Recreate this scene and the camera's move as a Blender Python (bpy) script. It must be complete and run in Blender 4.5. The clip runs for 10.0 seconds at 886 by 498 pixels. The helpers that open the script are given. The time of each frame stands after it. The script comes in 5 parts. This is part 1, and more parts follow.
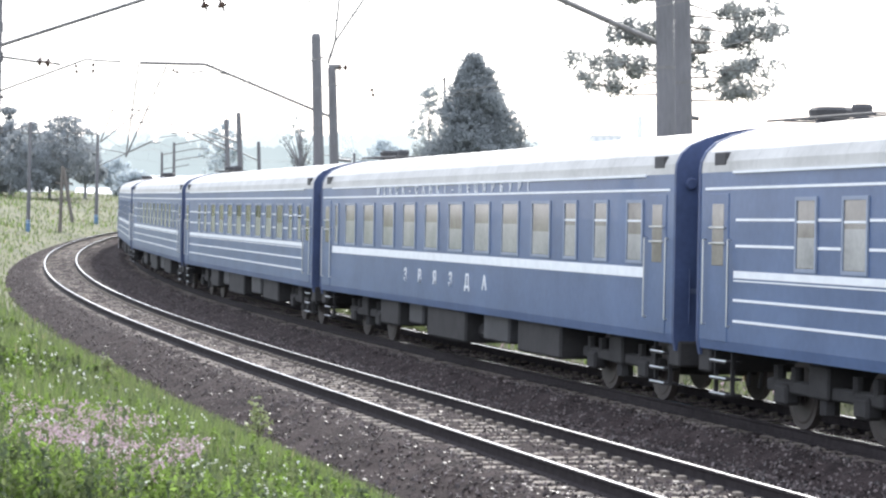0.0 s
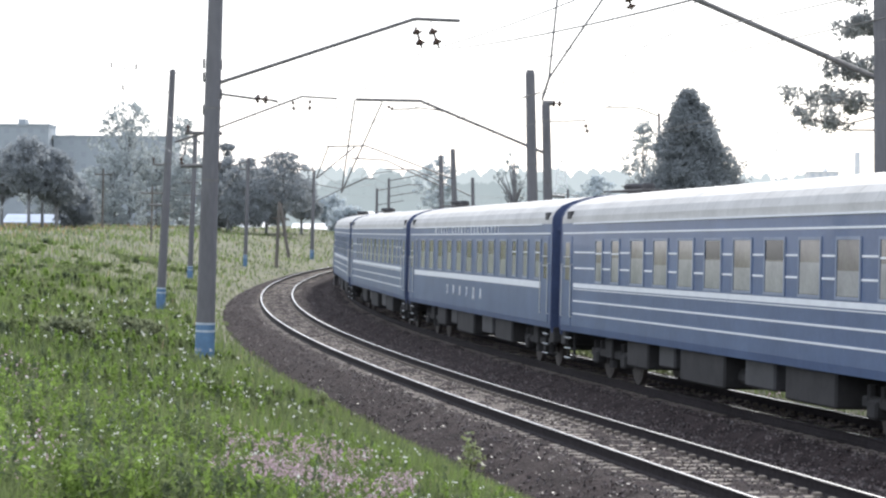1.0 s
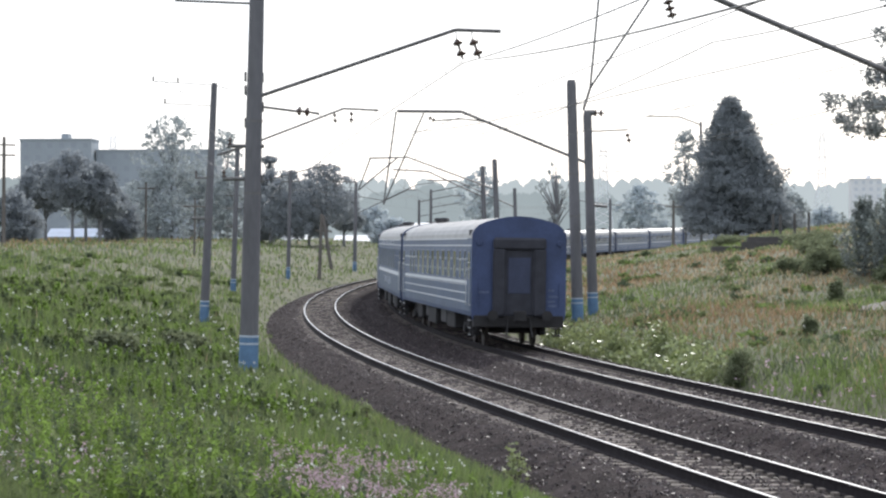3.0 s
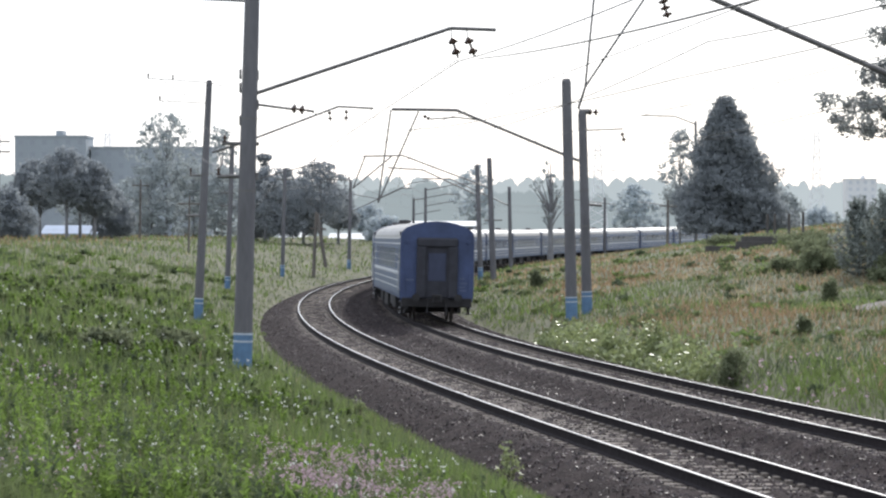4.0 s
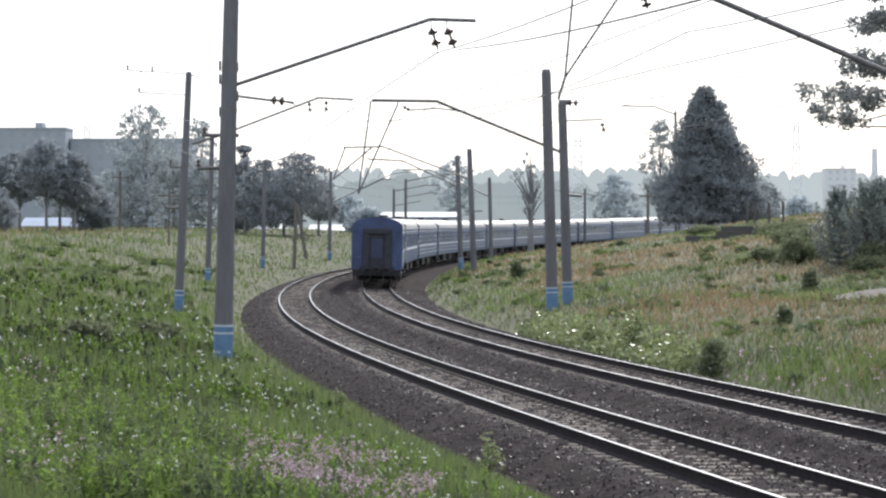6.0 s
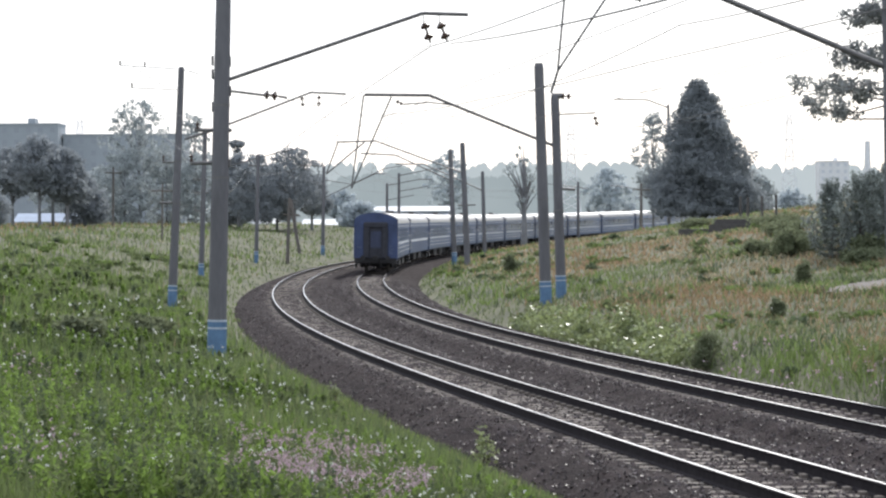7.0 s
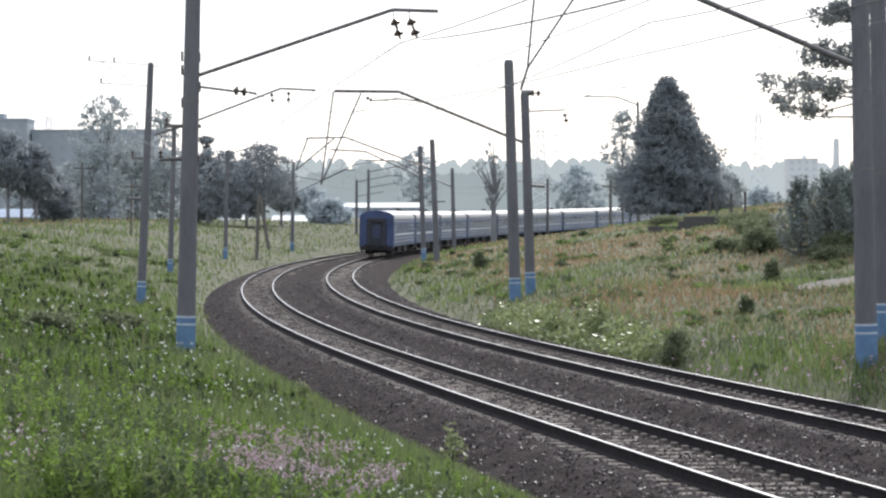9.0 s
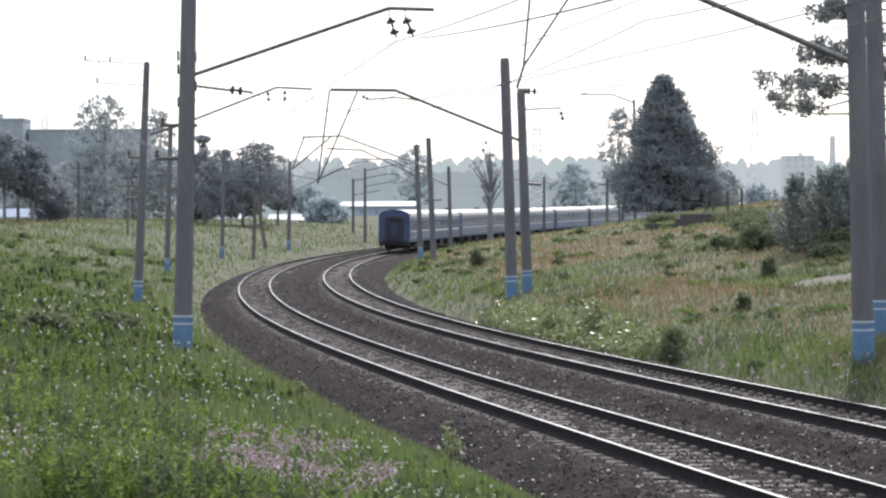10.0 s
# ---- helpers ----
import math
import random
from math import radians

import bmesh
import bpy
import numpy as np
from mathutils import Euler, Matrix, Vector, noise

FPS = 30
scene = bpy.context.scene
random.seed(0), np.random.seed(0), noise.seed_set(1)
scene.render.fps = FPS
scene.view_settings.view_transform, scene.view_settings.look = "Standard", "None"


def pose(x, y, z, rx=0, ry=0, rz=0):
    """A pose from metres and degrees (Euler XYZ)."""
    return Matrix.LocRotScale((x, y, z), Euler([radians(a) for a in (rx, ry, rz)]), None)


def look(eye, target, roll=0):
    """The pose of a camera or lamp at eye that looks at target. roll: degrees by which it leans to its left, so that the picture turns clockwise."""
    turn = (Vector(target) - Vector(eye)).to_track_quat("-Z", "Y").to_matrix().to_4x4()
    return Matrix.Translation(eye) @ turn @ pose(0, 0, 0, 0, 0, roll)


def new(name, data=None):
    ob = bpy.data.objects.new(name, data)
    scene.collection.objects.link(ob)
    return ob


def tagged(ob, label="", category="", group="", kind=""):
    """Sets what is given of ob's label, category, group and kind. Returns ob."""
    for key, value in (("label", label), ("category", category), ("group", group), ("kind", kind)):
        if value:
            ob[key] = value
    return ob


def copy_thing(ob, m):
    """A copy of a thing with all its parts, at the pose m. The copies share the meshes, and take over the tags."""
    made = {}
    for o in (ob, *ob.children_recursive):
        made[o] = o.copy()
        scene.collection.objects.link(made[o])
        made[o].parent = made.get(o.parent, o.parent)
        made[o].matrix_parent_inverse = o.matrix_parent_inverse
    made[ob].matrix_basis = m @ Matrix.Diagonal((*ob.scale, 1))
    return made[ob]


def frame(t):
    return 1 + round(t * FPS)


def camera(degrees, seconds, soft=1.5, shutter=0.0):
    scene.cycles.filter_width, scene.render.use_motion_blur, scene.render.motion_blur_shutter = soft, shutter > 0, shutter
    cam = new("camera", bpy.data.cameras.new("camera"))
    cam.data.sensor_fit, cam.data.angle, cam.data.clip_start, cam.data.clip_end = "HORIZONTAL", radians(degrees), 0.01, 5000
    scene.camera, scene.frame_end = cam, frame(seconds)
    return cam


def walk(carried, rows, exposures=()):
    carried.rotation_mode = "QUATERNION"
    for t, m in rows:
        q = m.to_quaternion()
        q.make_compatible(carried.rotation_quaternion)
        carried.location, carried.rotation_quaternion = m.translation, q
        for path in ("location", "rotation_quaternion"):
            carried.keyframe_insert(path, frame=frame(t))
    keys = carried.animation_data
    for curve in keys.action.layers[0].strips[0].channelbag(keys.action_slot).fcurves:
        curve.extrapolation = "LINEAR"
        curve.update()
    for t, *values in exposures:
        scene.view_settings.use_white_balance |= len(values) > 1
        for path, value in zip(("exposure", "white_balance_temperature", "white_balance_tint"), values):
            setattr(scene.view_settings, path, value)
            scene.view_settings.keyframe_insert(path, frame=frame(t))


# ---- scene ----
cam = camera(22.0, 10.0, soft=2.3)
EYE = (0.0, 0.0, 3.7)
VIEW = [(0, -4.776, -1.469, -0.22), (0.1, -3.847, -1.496, -0.57), (0.2, -2.816, -1.485, -0.03), (0.3, -1.732, -1.376, 0.14),
        (0.4, -0.953, -1.308, -0.52), (0.5, -0.644, -1.188, -0.58), (1, 0.587, -0.591, -0.36), (1.5, 1.341, -0.101, -0.43),
        (2, 0.746, -0.274, -0.93), (2.5, 1.439, -0.313, -0.17), (3, 1.653, -0.320, 0.15), (4.5, 1.464, -0.443, -0.16),
        (5, 1.689, -0.580, 0.22), (5.5, 1.163, -0.608, -0.05), (6, 1.019, -0.587, 0.11), (7.5, 0.831, -0.804, 0.38),
        (8, 0.596, -0.816, -0.14), (8.5, 0.220, -0.821, 0.12), (9, 0.085, -0.826, 0.20), (9.5, 0.024, -0.825, 0.21), (10, 0.0, -0.866, 0.40)]
walk(cam, [(t, pose(*EYE, 90 + p, r, y)) for t, y, p, r in VIEW],
     exposures=[(0, 1.08), (0.5, 0.95), (1.0, 0.55), (1.6, 0.27), (2.5, 0.16), (5.0, 0.15), (10, 0.12)])

# ---- sky and sun ----
SUN_AZ, SUN_EL = 12.0, 33.0     # degrees right of the y axis, degrees up
world = bpy.data.worlds.new("sky")
scene.world = world
world.use_nodes = True
wn = world.node_tree
sky = wn.nodes.new("ShaderNodeTexSky")
sky.sky_type, sky.sun_disc = "NISHITA", False
sky.sun_elevation, sky.sun_rotation = radians(SUN_EL), radians(SUN_AZ)
sky.air_density, sky.dust_density, sky.ozone_density = 1.0, 1.5, 1.0
# summer haze: the sky's colour is washed out towards white
haze = wn.nodes.new("ShaderNodeMix")
haze.data_type = "RGBA"
haze.inputs[0].default_value = 0.72
haze.inputs[7].default_value = (7.4, 7.9, 9.1, 1)
wn.links.new(sky.outputs[0], haze.inputs[6])
wn.links.new(haze.outputs[2], wn.nodes["Background"].inputs[0])
wn.nodes["Background"].inputs[1].default_value = 0.15
sun_data = bpy.data.lights.new("sun", "SUN")
sun_data.energy, sun_data.angle, sun_data.color = 2.6, radians(2.0), (1.0, 0.97, 0.93)
sun = new("sun", sun_data)
a, e = radians(SUN_AZ), radians(SUN_EL)
sun.matrix_world = look((0, 0, 60), (-math.sin(a) * math.cos(e), -math.cos(a) * math.cos(e), 60 - math.sin(e)))

# ---- materials ----
def mat(name, base, rough=0.7, metal=0.0, vary=0.25, scale=3.0, bump=0.0, bump_scale=40.0, second=None, per=0.0, coat=0.0, spec=0.5, stretch=None, thin=0.0):
    """A procedural surface: two scales of colour change, a fine relief, and a shift from piece to piece."""
    m = bpy.data.materials.new(name)
    m.use_nodes = True
    nt = m.node_tree
    bs = nt.nodes["Principled BSDF"]
    bs.inputs["Roughness"].default_value, bs.inputs["Metallic"].default_value = rough, metal
    bs.inputs["Coat Weight"].default_value = coat
    bs.inputs["Specular IOR Level"].default_value = spec
    co = nt.nodes.new("ShaderNodeTexCoord")
    src = co.outputs["Object"]
    if stretch:
        mp = nt.nodes.new("ShaderNodeMapping")
        mp.inputs["Scale"].default_value = stretch
        nt.links.new(src, mp.inputs[0])
        src = mp.outputs[0]
    n1 = nt.nodes.new("ShaderNodeTexNoise")
    n1.inputs["Scale"].default_value, n1.inputs["Detail"].default_value = scale, 6
    n2 = nt.nodes.new("ShaderNodeTexNoise")
    n2.inputs["Scale"].default_value, n2.inputs["Detail"].default_value = scale * 9, 4
    for n in (n1, n2):
        nt.links.new(src, n.inputs["Vector"])
    add = nt.nodes.new("ShaderNodeMath")
    add.operation = "MULTIPLY_ADD"
    add.inputs[1].default_value = 0.45
    nt.links.new(n2.outputs["Fac"], add.inputs[0])
    nt.links.new(n1.outputs["Fac"], add.inputs[2])
    ramp = nt.nodes.new("ShaderNodeMapRange")
    ramp.inputs[1].default_value, ramp.inputs[2].default_value = 0.45, 1.0
    nt.links.new(add.outputs[0], ramp.inputs[0])
    mix = nt.nodes.new("ShaderNodeMix")
    mix.data_type = "RGBA"
    lo = tuple(c * (1 - vary) for c in base)
    hi = second or tuple(min(1, c * (1 + vary)) for c in base)
    mix.inputs[6].default_value, mix.inputs[7].default_value = (*lo, 1), (*hi, 1)
    nt.links.new(ramp.outputs[0], mix.inputs[0])
    out = mix.outputs[2]
    if per:
        info = nt.nodes.new("ShaderNodeNewGeometry")
        hsv = nt.nodes.new("ShaderNodeHueSaturation")
        mr = nt.nodes.new("ShaderNodeMapRange")
        mr.inputs[3].default_value, mr.inputs[4].default_value = 1 - per, 1 + per
        nt.links.new(info.outputs["Random Per Island"], mr.inputs[0])
        nt.links.new(mr.outputs[0], hsv.inputs["Value"])
        nt.links.new(out, hsv.inputs["Color"])
        out = hsv.outputs[0]
    nt.links.new(out, bs.inputs["Base Color"])
    if bump:
        n3 = nt.nodes.new("ShaderNodeTexNoise")
        n3.inputs["Scale"].default_value, n3.inputs["Detail"].default_value = bump_scale, 3
        nt.links.new(co.outputs["Object"], n3.inputs["Vector"])
        bp = nt.nodes.new("ShaderNodeBump")
        bp.inputs["Strength"].default_value, bp.inputs["Distance"].default_value = bump, 0.05
        nt.links.new(n3.outputs["Fac"], bp.inputs["Height"])
        nt.links.new(bp.outputs[0], bs.inputs["Normal"])
    if thin:
        tr = nt.nodes.new("ShaderNodeBsdfTranslucent")
        nt.links.new(out, tr.inputs[0])
        ms = nt.nodes.new("ShaderNodeMixShader")
        ms.inputs[0].default_value = thin
        nt.links.new(bs.outputs[0], ms.inputs[1])
        nt.links.new(tr.outputs[0], ms.inputs[2])
        nt.links.new(ms.outputs[0], nt.nodes["Material Output"].inputs[0])
    return m


M_SOIL = mat("meadow_soil", (0.10, 0.11, 0.055), 0.95, vary=0.4, scale=0.25, second=(0.15, 0.148, 0.078), bump=0.6, bump_scale=6)
M_BALLAST = mat("crushed_stone", (0.024, 0.0185, 0.0185), 0.95, vary=0.5, scale=2.0, second=(0.055, 0.042, 0.041), spec=0.08, bump=1.0, bump_scale=14)
# chips coloured lighter than the bed so that they read as highlights
M_STONE = mat("loose_stone", (0.085, 0.067, 0.064), 0.5, vary=0.3, scale=6, per=0.85, spec=0.35)
M_SLEEPER = mat("sleeper_concrete", (0.205, 0.178, 0.152), 0.85, vary=0.55, scale=3, spec=0.1, bump=0.2, bump_scale=60)
M_RAIL = mat("rusty_rail_web", (0.034, 0.029, 0.030), 0.85, metal=0.0, vary=0.35, scale=8, spec=0.08)
M_RAILTOP = mat("polished_rail_head", (0.55, 0.55, 0.56), 0.24, metal=1.0, vary=0.1, scale=6)
M_CONCRETE = mat("mast_concrete", (0.142, 0.14, 0.146), 0.85, vary=0.25, scale=1.5, bump=0.25, bump_scale=30, stretch=(1, 1, 0.25))
M_WOODPOLE = mat("weathered_pole_wood", (0.14, 0.125, 0.11), 0.85, vary=0.35, scale=2, bump=0.3, stretch=(1, 1, 0.1))
M_BAND = mat("blue_mast_paint", (0.10, 0.19, 0.31), 0.6, vary=0.25, scale=4)
M_BANDW = mat("white_mast_paint", (0.42, 0.48, 0.54), 0.6, vary=0.15, scale=5)
M_STEEL = mat("galvanised_steel", (0.16, 0.155, 0.15), 0.55, metal=0.4, vary=0.3, scale=5)
M_INSUL = mat("brown_glazed_insulator", (0.07, 0.045, 0.035), 0.25, vary=0.2)
M_WIRE = mat("overhead_wire", (0.10, 0.095, 0.09), 0.5, metal=0.5, vary=0.1)


# ---- mesh helpers ----
def mesh_of(name, verts, faces, mats, idx=None, smooth=False):
    me = bpy.data.meshes.new(name)
    me.from_pydata(verts, [], faces)
    for m in mats:
        me.materials.append(m)
    if idx is not None:
        me.polygons.foreach_set("material_index", idx)
    if smooth:
        me.polygons.foreach_set("use_smooth", [True] * len(me.polygons))
    me.update()
    return me


def part(name, bm, material, parent=None, label="", smooth=False):
    """One bmesh (or mesh) as one object, under a thing or a part."""
    if isinstance(bm, bmesh.types.BMesh):
        me = bpy.data.meshes.new(name)
        bm.to_mesh(me)
        bm.free()
        me.materials.append(material)
        if smooth:
            me.polygons.foreach_set("use_smooth", [True] * len(me.polygons))
    else:
        me = bm
    ob = new(name, me)
    if parent:
        ob.parent = parent
    if label:
        ob["label"] = label
    return ob


def thing(name, m, label, category, group="", kind=""):
    ob = new(name)
    ob.matrix_basis = m
    return tagged(ob, label, category, group, kind)


def box(bm, x0, x1, y0, y1, z0, z1, bevel=0.0):
    r = bmesh.ops.create_cube(bm, size=1.0, matrix=Matrix.LocRotScale(((x0 + x1) / 2, (y0 + y1) / 2, (z0 + z1) / 2), None, (abs(x1 - x0), abs(y1 - y0), abs(z1 - z0))))
    if bevel:
        es = list({e for v in r["verts"] for e in v.link_edges})
        bmesh.ops.bevel(bm, geom=es, offset=bevel, segments=1, affect="EDGES")
    return bm


def rod(bm, a, b, r0, r1=None, seg=8):
    """A round bar from a to b."""
    a, b = Vector(a), Vector(b)
    d = b - a
    m = Matrix.Translation((a + b) / 2) @ d.to_track_quat("Z", "Y").to_matrix().to_4x4()
    bmesh.ops.create_cone(bm, cap_ends=True, segments=seg, radius1=r0, radius2=r0 if r1 is None else r1, depth=d.length, matrix=m)
    return bm


def lathe(bm, a, b, profile, seg=10):
    """Rings along a line from a to b; profile holds (share of the length, radius)."""
    a, b = Vector(a), Vector(b)
    q = (b - a).to_track_quat("Z", "Y")
    rings = []
    for t, r in profile:
        c = a.lerp(b, t)
        rings.append([bm.verts.new(c + q @ Vector((r * math.cos(k * math.tau / seg), r * math.sin(k * math.tau / seg), 0))) for k in range(seg)])
    for r0, r1 in zip(rings, rings[1:]):
        for k in range(seg):
            bm.faces.new((r0[k], r0[(k + 1) % seg], r1[(k + 1) % seg], r1[k]))
    bm.faces.new(rings[0][::-1])
    bm.faces.new(rings[-1])
    return bm


# ---- the line of the railway ----
SLOPE = [(-80, -0.22), (0, -0.205), (20, -0.200), (40, -0.199), (60, -0.180), (80, -0.150), (100, -0.115), (120, -0.079), (140, -0.043), (160, -0.011),
         (180, 0.019), (200, 0.047), (220, 0.073), (240, 0.100), (260, 0.128), (280, 0.159), (300, 0.192), (320, 0.226), (340, 0.260), (360, 0.287),
         (400, 0.33), (500, 0.45), (600, 0.58), (700, 0.72), (900, 1.0)]
YS = np.arange(-80, 901, 1.0)
SL = np.interp(YS, [q[0] for q in SLOPE], [q[1] for q in SLOPE])
XS = np.concatenate([[0], np.cumsum((SL[1:] + SL[:-1]) / 2)])
XS += -7.08 - np.interp(160, YS, XS)
ARC = np.concatenate([[0], np.cumsum(np.sqrt(1 + ((SL[1:] + SL[:-1]) / 2) ** 2))])
ARC -= np.interp(40, YS, ARC) - 40
GAP = -4.62          # the second track lies this far to the left
CANT = 0.03


def rail_z(y):
    y = np.asarray(y, float)
    near = 0.40 * ((110 - np.clip(y, 5, 110)) / 75) ** 2
    return near + np.where(y < 230, 0.0, np.where(y < 430, 1.3 * ((y - 230) / 200) ** 2, 1.3 + 0.006 * (y - 430)))


def on_line(s, u=0.0, z=0.0):
    """The place at arc s, u metres to the right of the right-hand track, and its heading."""
    y = float(np.interp(s, ARC, YS))
    x, k = float(np.interp(y, YS, XS)), float(np.interp(y, YS, SL))
    c = 1 / math.sqrt(1 + k * k)
    return Vector((x + u * c, y - u * k * c, float(rail_z(y)) + z)), math.atan(k)


# height of the ground against the distance from the track's middle
LEFT = [(0, -0.75), (2.1, -0.70), (2.8, -0.42), (4.1, 0.03), (5.5, 0.25), (8, 0.62), (12, 1.3), (17, 2.0), (30, 2.9), (50, 3.3), (120, 3.2), (400, 2.0), (4000, 0.0)]
RIGHT = [(0, -0.75), (3.0, -0.72), (3.8, -0.2), (5, 0.25), (9, 0.9), (15, 1.6), (22, 2.6), (30, 3.75), (40, 5.0), (60, 5.4), (140, 4.0), (400, 2.0), (4000, 0.0)]


def ground_z(x, y, rough=True):
    x, y = np.asarray(x, float), np.asarray(y, float)
    yc = np.clip(y, -80, 880)
    k = np.interp(yc, YS, SL)
    u = (x - np.interp(yc, YS, XS)) / np.sqrt(1 + k * k)
    zl = np.interp(GAP - u, [q[0] for q in LEFT], [q[1] for q in LEFT])
    zr = np.interp(u, [q[0] for q in RIGHT], [q[1] for q in RIGHT])
    z = np.where(u < GAP, zl, np.where(u > 0, zr, -0.75))
    z = z + rail_z(np.clip(y, 0, 600)) * np.clip(1 - np.abs(u) / 60, 0, 1)
    if rough:
        w = np.clip((np.where(u < 0, GAP - u, u) - 4.0) / 4, 0, 1)
        z = z + w * (0.05 * np.sin(x * 0.9 + 1.3 * np.sin(y * 0.31)) * np.sin(y * 0.53) + 0.09 * np.sin(x * 0.23 + y * 0.17) + 0.03 * np.sin(x * 2.1 + y * 1.7))
    return z


def gz(x, y):
    return float(ground_z(x, y))


def build_ground():
    xs = np.unique(np.concatenate([np.linspace(-4000, -150, 12), np.linspace(-150, -40, 30), np.arange(-40, 60, 0.7), np.linspace(60, 200, 40), np.linspace(200, 4000, 14)]))
    ys = np.unique(np.concatenate([np.linspace(-400, -12, 10), np.arange(-12, 130, 0.9), np.arange(130, 460, 2.2), np.linspace(460, 1000, 40), np.linspace(1000, 4500, 10)]))
    X, Y = np.meshgrid(xs, ys)
    Z = ground_z(X, Y)
    n, m = len(xs), len(ys)
    verts = np.stack([X.ravel(), Y.ravel(), Z.ravel()], 1)
    i = np.arange(n - 1)[None, :] + n * np.arange(m - 1)[:, None]
    i = i.ravel()
    faces = np.stack([i, i + 1, i + 1 + n, i + n], 1)
    ob = new("ground", mesh_of("ground", verts.tolist(), faces.tolist(), [M_SOIL], smooth=True))
    tagged(ob, "grassy earth banks on both sides of the railway", "ground", kind="structure")


def sweep(profile, u, s0, s1, step, mats, idx, name):
    """A section (x across, z up) drawn along the railway."""
    ss = np.arange(s0, s1 + step / 2, step)
    verts, faces, mi = [], [], []
    n = len(profile)
    for s in ss:
        for px, pz in profile:
            p, _ = on_line(s, u + px, pz)
            verts.append(p)
    for k in range(len(ss) - 1):
        for j in range(n - 1):
            a0 = k * n + j
            faces.append((a0, a0 + 1, a0 + n + 1, a0 + n))
            mi.append(idx[j])
    return mesh_of(name, verts, faces, mats, mi)


def build_ballast():
    rng = np.random.default_rng(3)
    ss = np.concatenate([np.arange(10, 130, 0.5), np.arange(130, 760, 2.5)])
    us = np.concatenate([np.linspace(-9.0, -6.8, 9), np.linspace(-6.6, 1.9, 36), np.linspace(2.2, 4.0, 8)])
    prof = np.interp(us, [-9.0, -7.75, -6.3, -6.05, -5.6, -3.6, -3.2, -2.8, -2.55, -2.1, -1.8, -1.45, -1.0, 1.0, 1.45, 1.75, 3.3, 4.0], [-0.98, -0.70, -0.11, -0.11, -0.165, -0.19, -0.178, -0.175, -0.30, -0.30, -0.115, -0.11, -0.165, -0.19, -0.178, -0.17, -0.68, -0.95])
    verts, faces = [], []
    for s in ss:
        for u, z in zip(us, prof):
            p, _ = on_line(s, u, z + rng.normal(0, 0.015))
            verts.append(p)
    n = len(us)
    for k in range(len(ss) - 1):
        for j in range(n - 1):
            a0 = k * n + j
            faces.append((a0, a0 + 1, a0 + n + 1, a0 + n))
    ob = new("ballast_bed", mesh_of("ballast_bed", verts, faces, [M_BALLAST]))
    tagged(ob, "bed of dark reddish crushed stone under both tracks", "ballast", kind="structure")
    # loose stones: five-cornered chips turned at random
    n = 62000
    sv, uv = 24 + 120 * rng.random(n) ** 1.6, rng.uniform(-8.8, 3.6, n)
    yv = np.interp(sv, ARC, YS)
    kv = np.interp(yv, YS, SL)
    cv = 1 / np.sqrt(1 + kv * kv)
    p = np.stack([np.interp(yv, YS, XS) + uv * cv, yv - uv * kv * cv, rail_z(yv) + np.interp(uv, us, prof) + 0.008], 1)
    r = rng.uniform(0.012, 0.029, n)
    ax = rng.normal(size=(n, 3))
    ax /= np.linalg.norm(ax, axis=1, keepdims=True)
    bx = np.cross(ax, rng.normal(size=(n, 3)))
    bx /= np.linalg.norm(bx, axis=1, keepdims=True)
    cx = np.cross(ax, bx)
    chip = np.array([(-1, -0.6, -0.5), (1, -0.7, -0.4), (0.8, 0.9, -0.5), (-0.9, 0.8, -0.3), (0.1, 0, 0.9)])
    v = p[:, None, :] + r[:, None, None] * (chip[None, :, 0:1] * ax[:, None, :] + chip[None, :, 1:2] * bx[:, None, :] + chip[None, :, 2:3] * cx[:, None, :])
    o = 5 * np.arange(n)[:, None]
    f = np.concatenate([o + q for q in ([0, 1, 4], [1, 2, 4], [2, 3, 4], [3, 0, 4], [0, 2, 1], [0, 3, 2])], 0)
    st = new("loose_stones", mesh_of("loose_stones", v.reshape(-1, 3).tolist(), f.tolist(), [M_STONE]))
    tagged(st, "loose crushed stones strewn over the track bed", "stones", kind="stuff")


RAIL = [(-0.075, -0.18), (-0.075, -0.168), (-0.012, -0.145), (-0.010, -0.05), (-0.036, -0.035), (-0.036, -0.008), (-0.028, 0.0), (0.028, 0.0), (0.036, -0.008), (0.036, -0.035), (0.010, -0.05), (0.012, -0.145), (0.075, -0.168), (0.075, -0.18)]


def sleeper_mesh():
    bm = bmesh.new()
    for x0, x1, z1 in ((-1.35, -0.45, -0.165), (-0.45, 0.45, -0.172), (0.45, 1.35, -0.165)):
        box(bm, x0, x1, -0.13, 0.13, -0.34, z1, 0.025)
    for x in (-0.66, 0.66):
        box(bm, x - 0.05, x + 0.05, -0.06, 0.06, -0.17, -0.115, 0.01)
    me = bpy.data.meshes.new("sleeper")
    bm.to_mesh(me)
    bm.free()
    me.materials.append(M_SLEEPER)
    return me


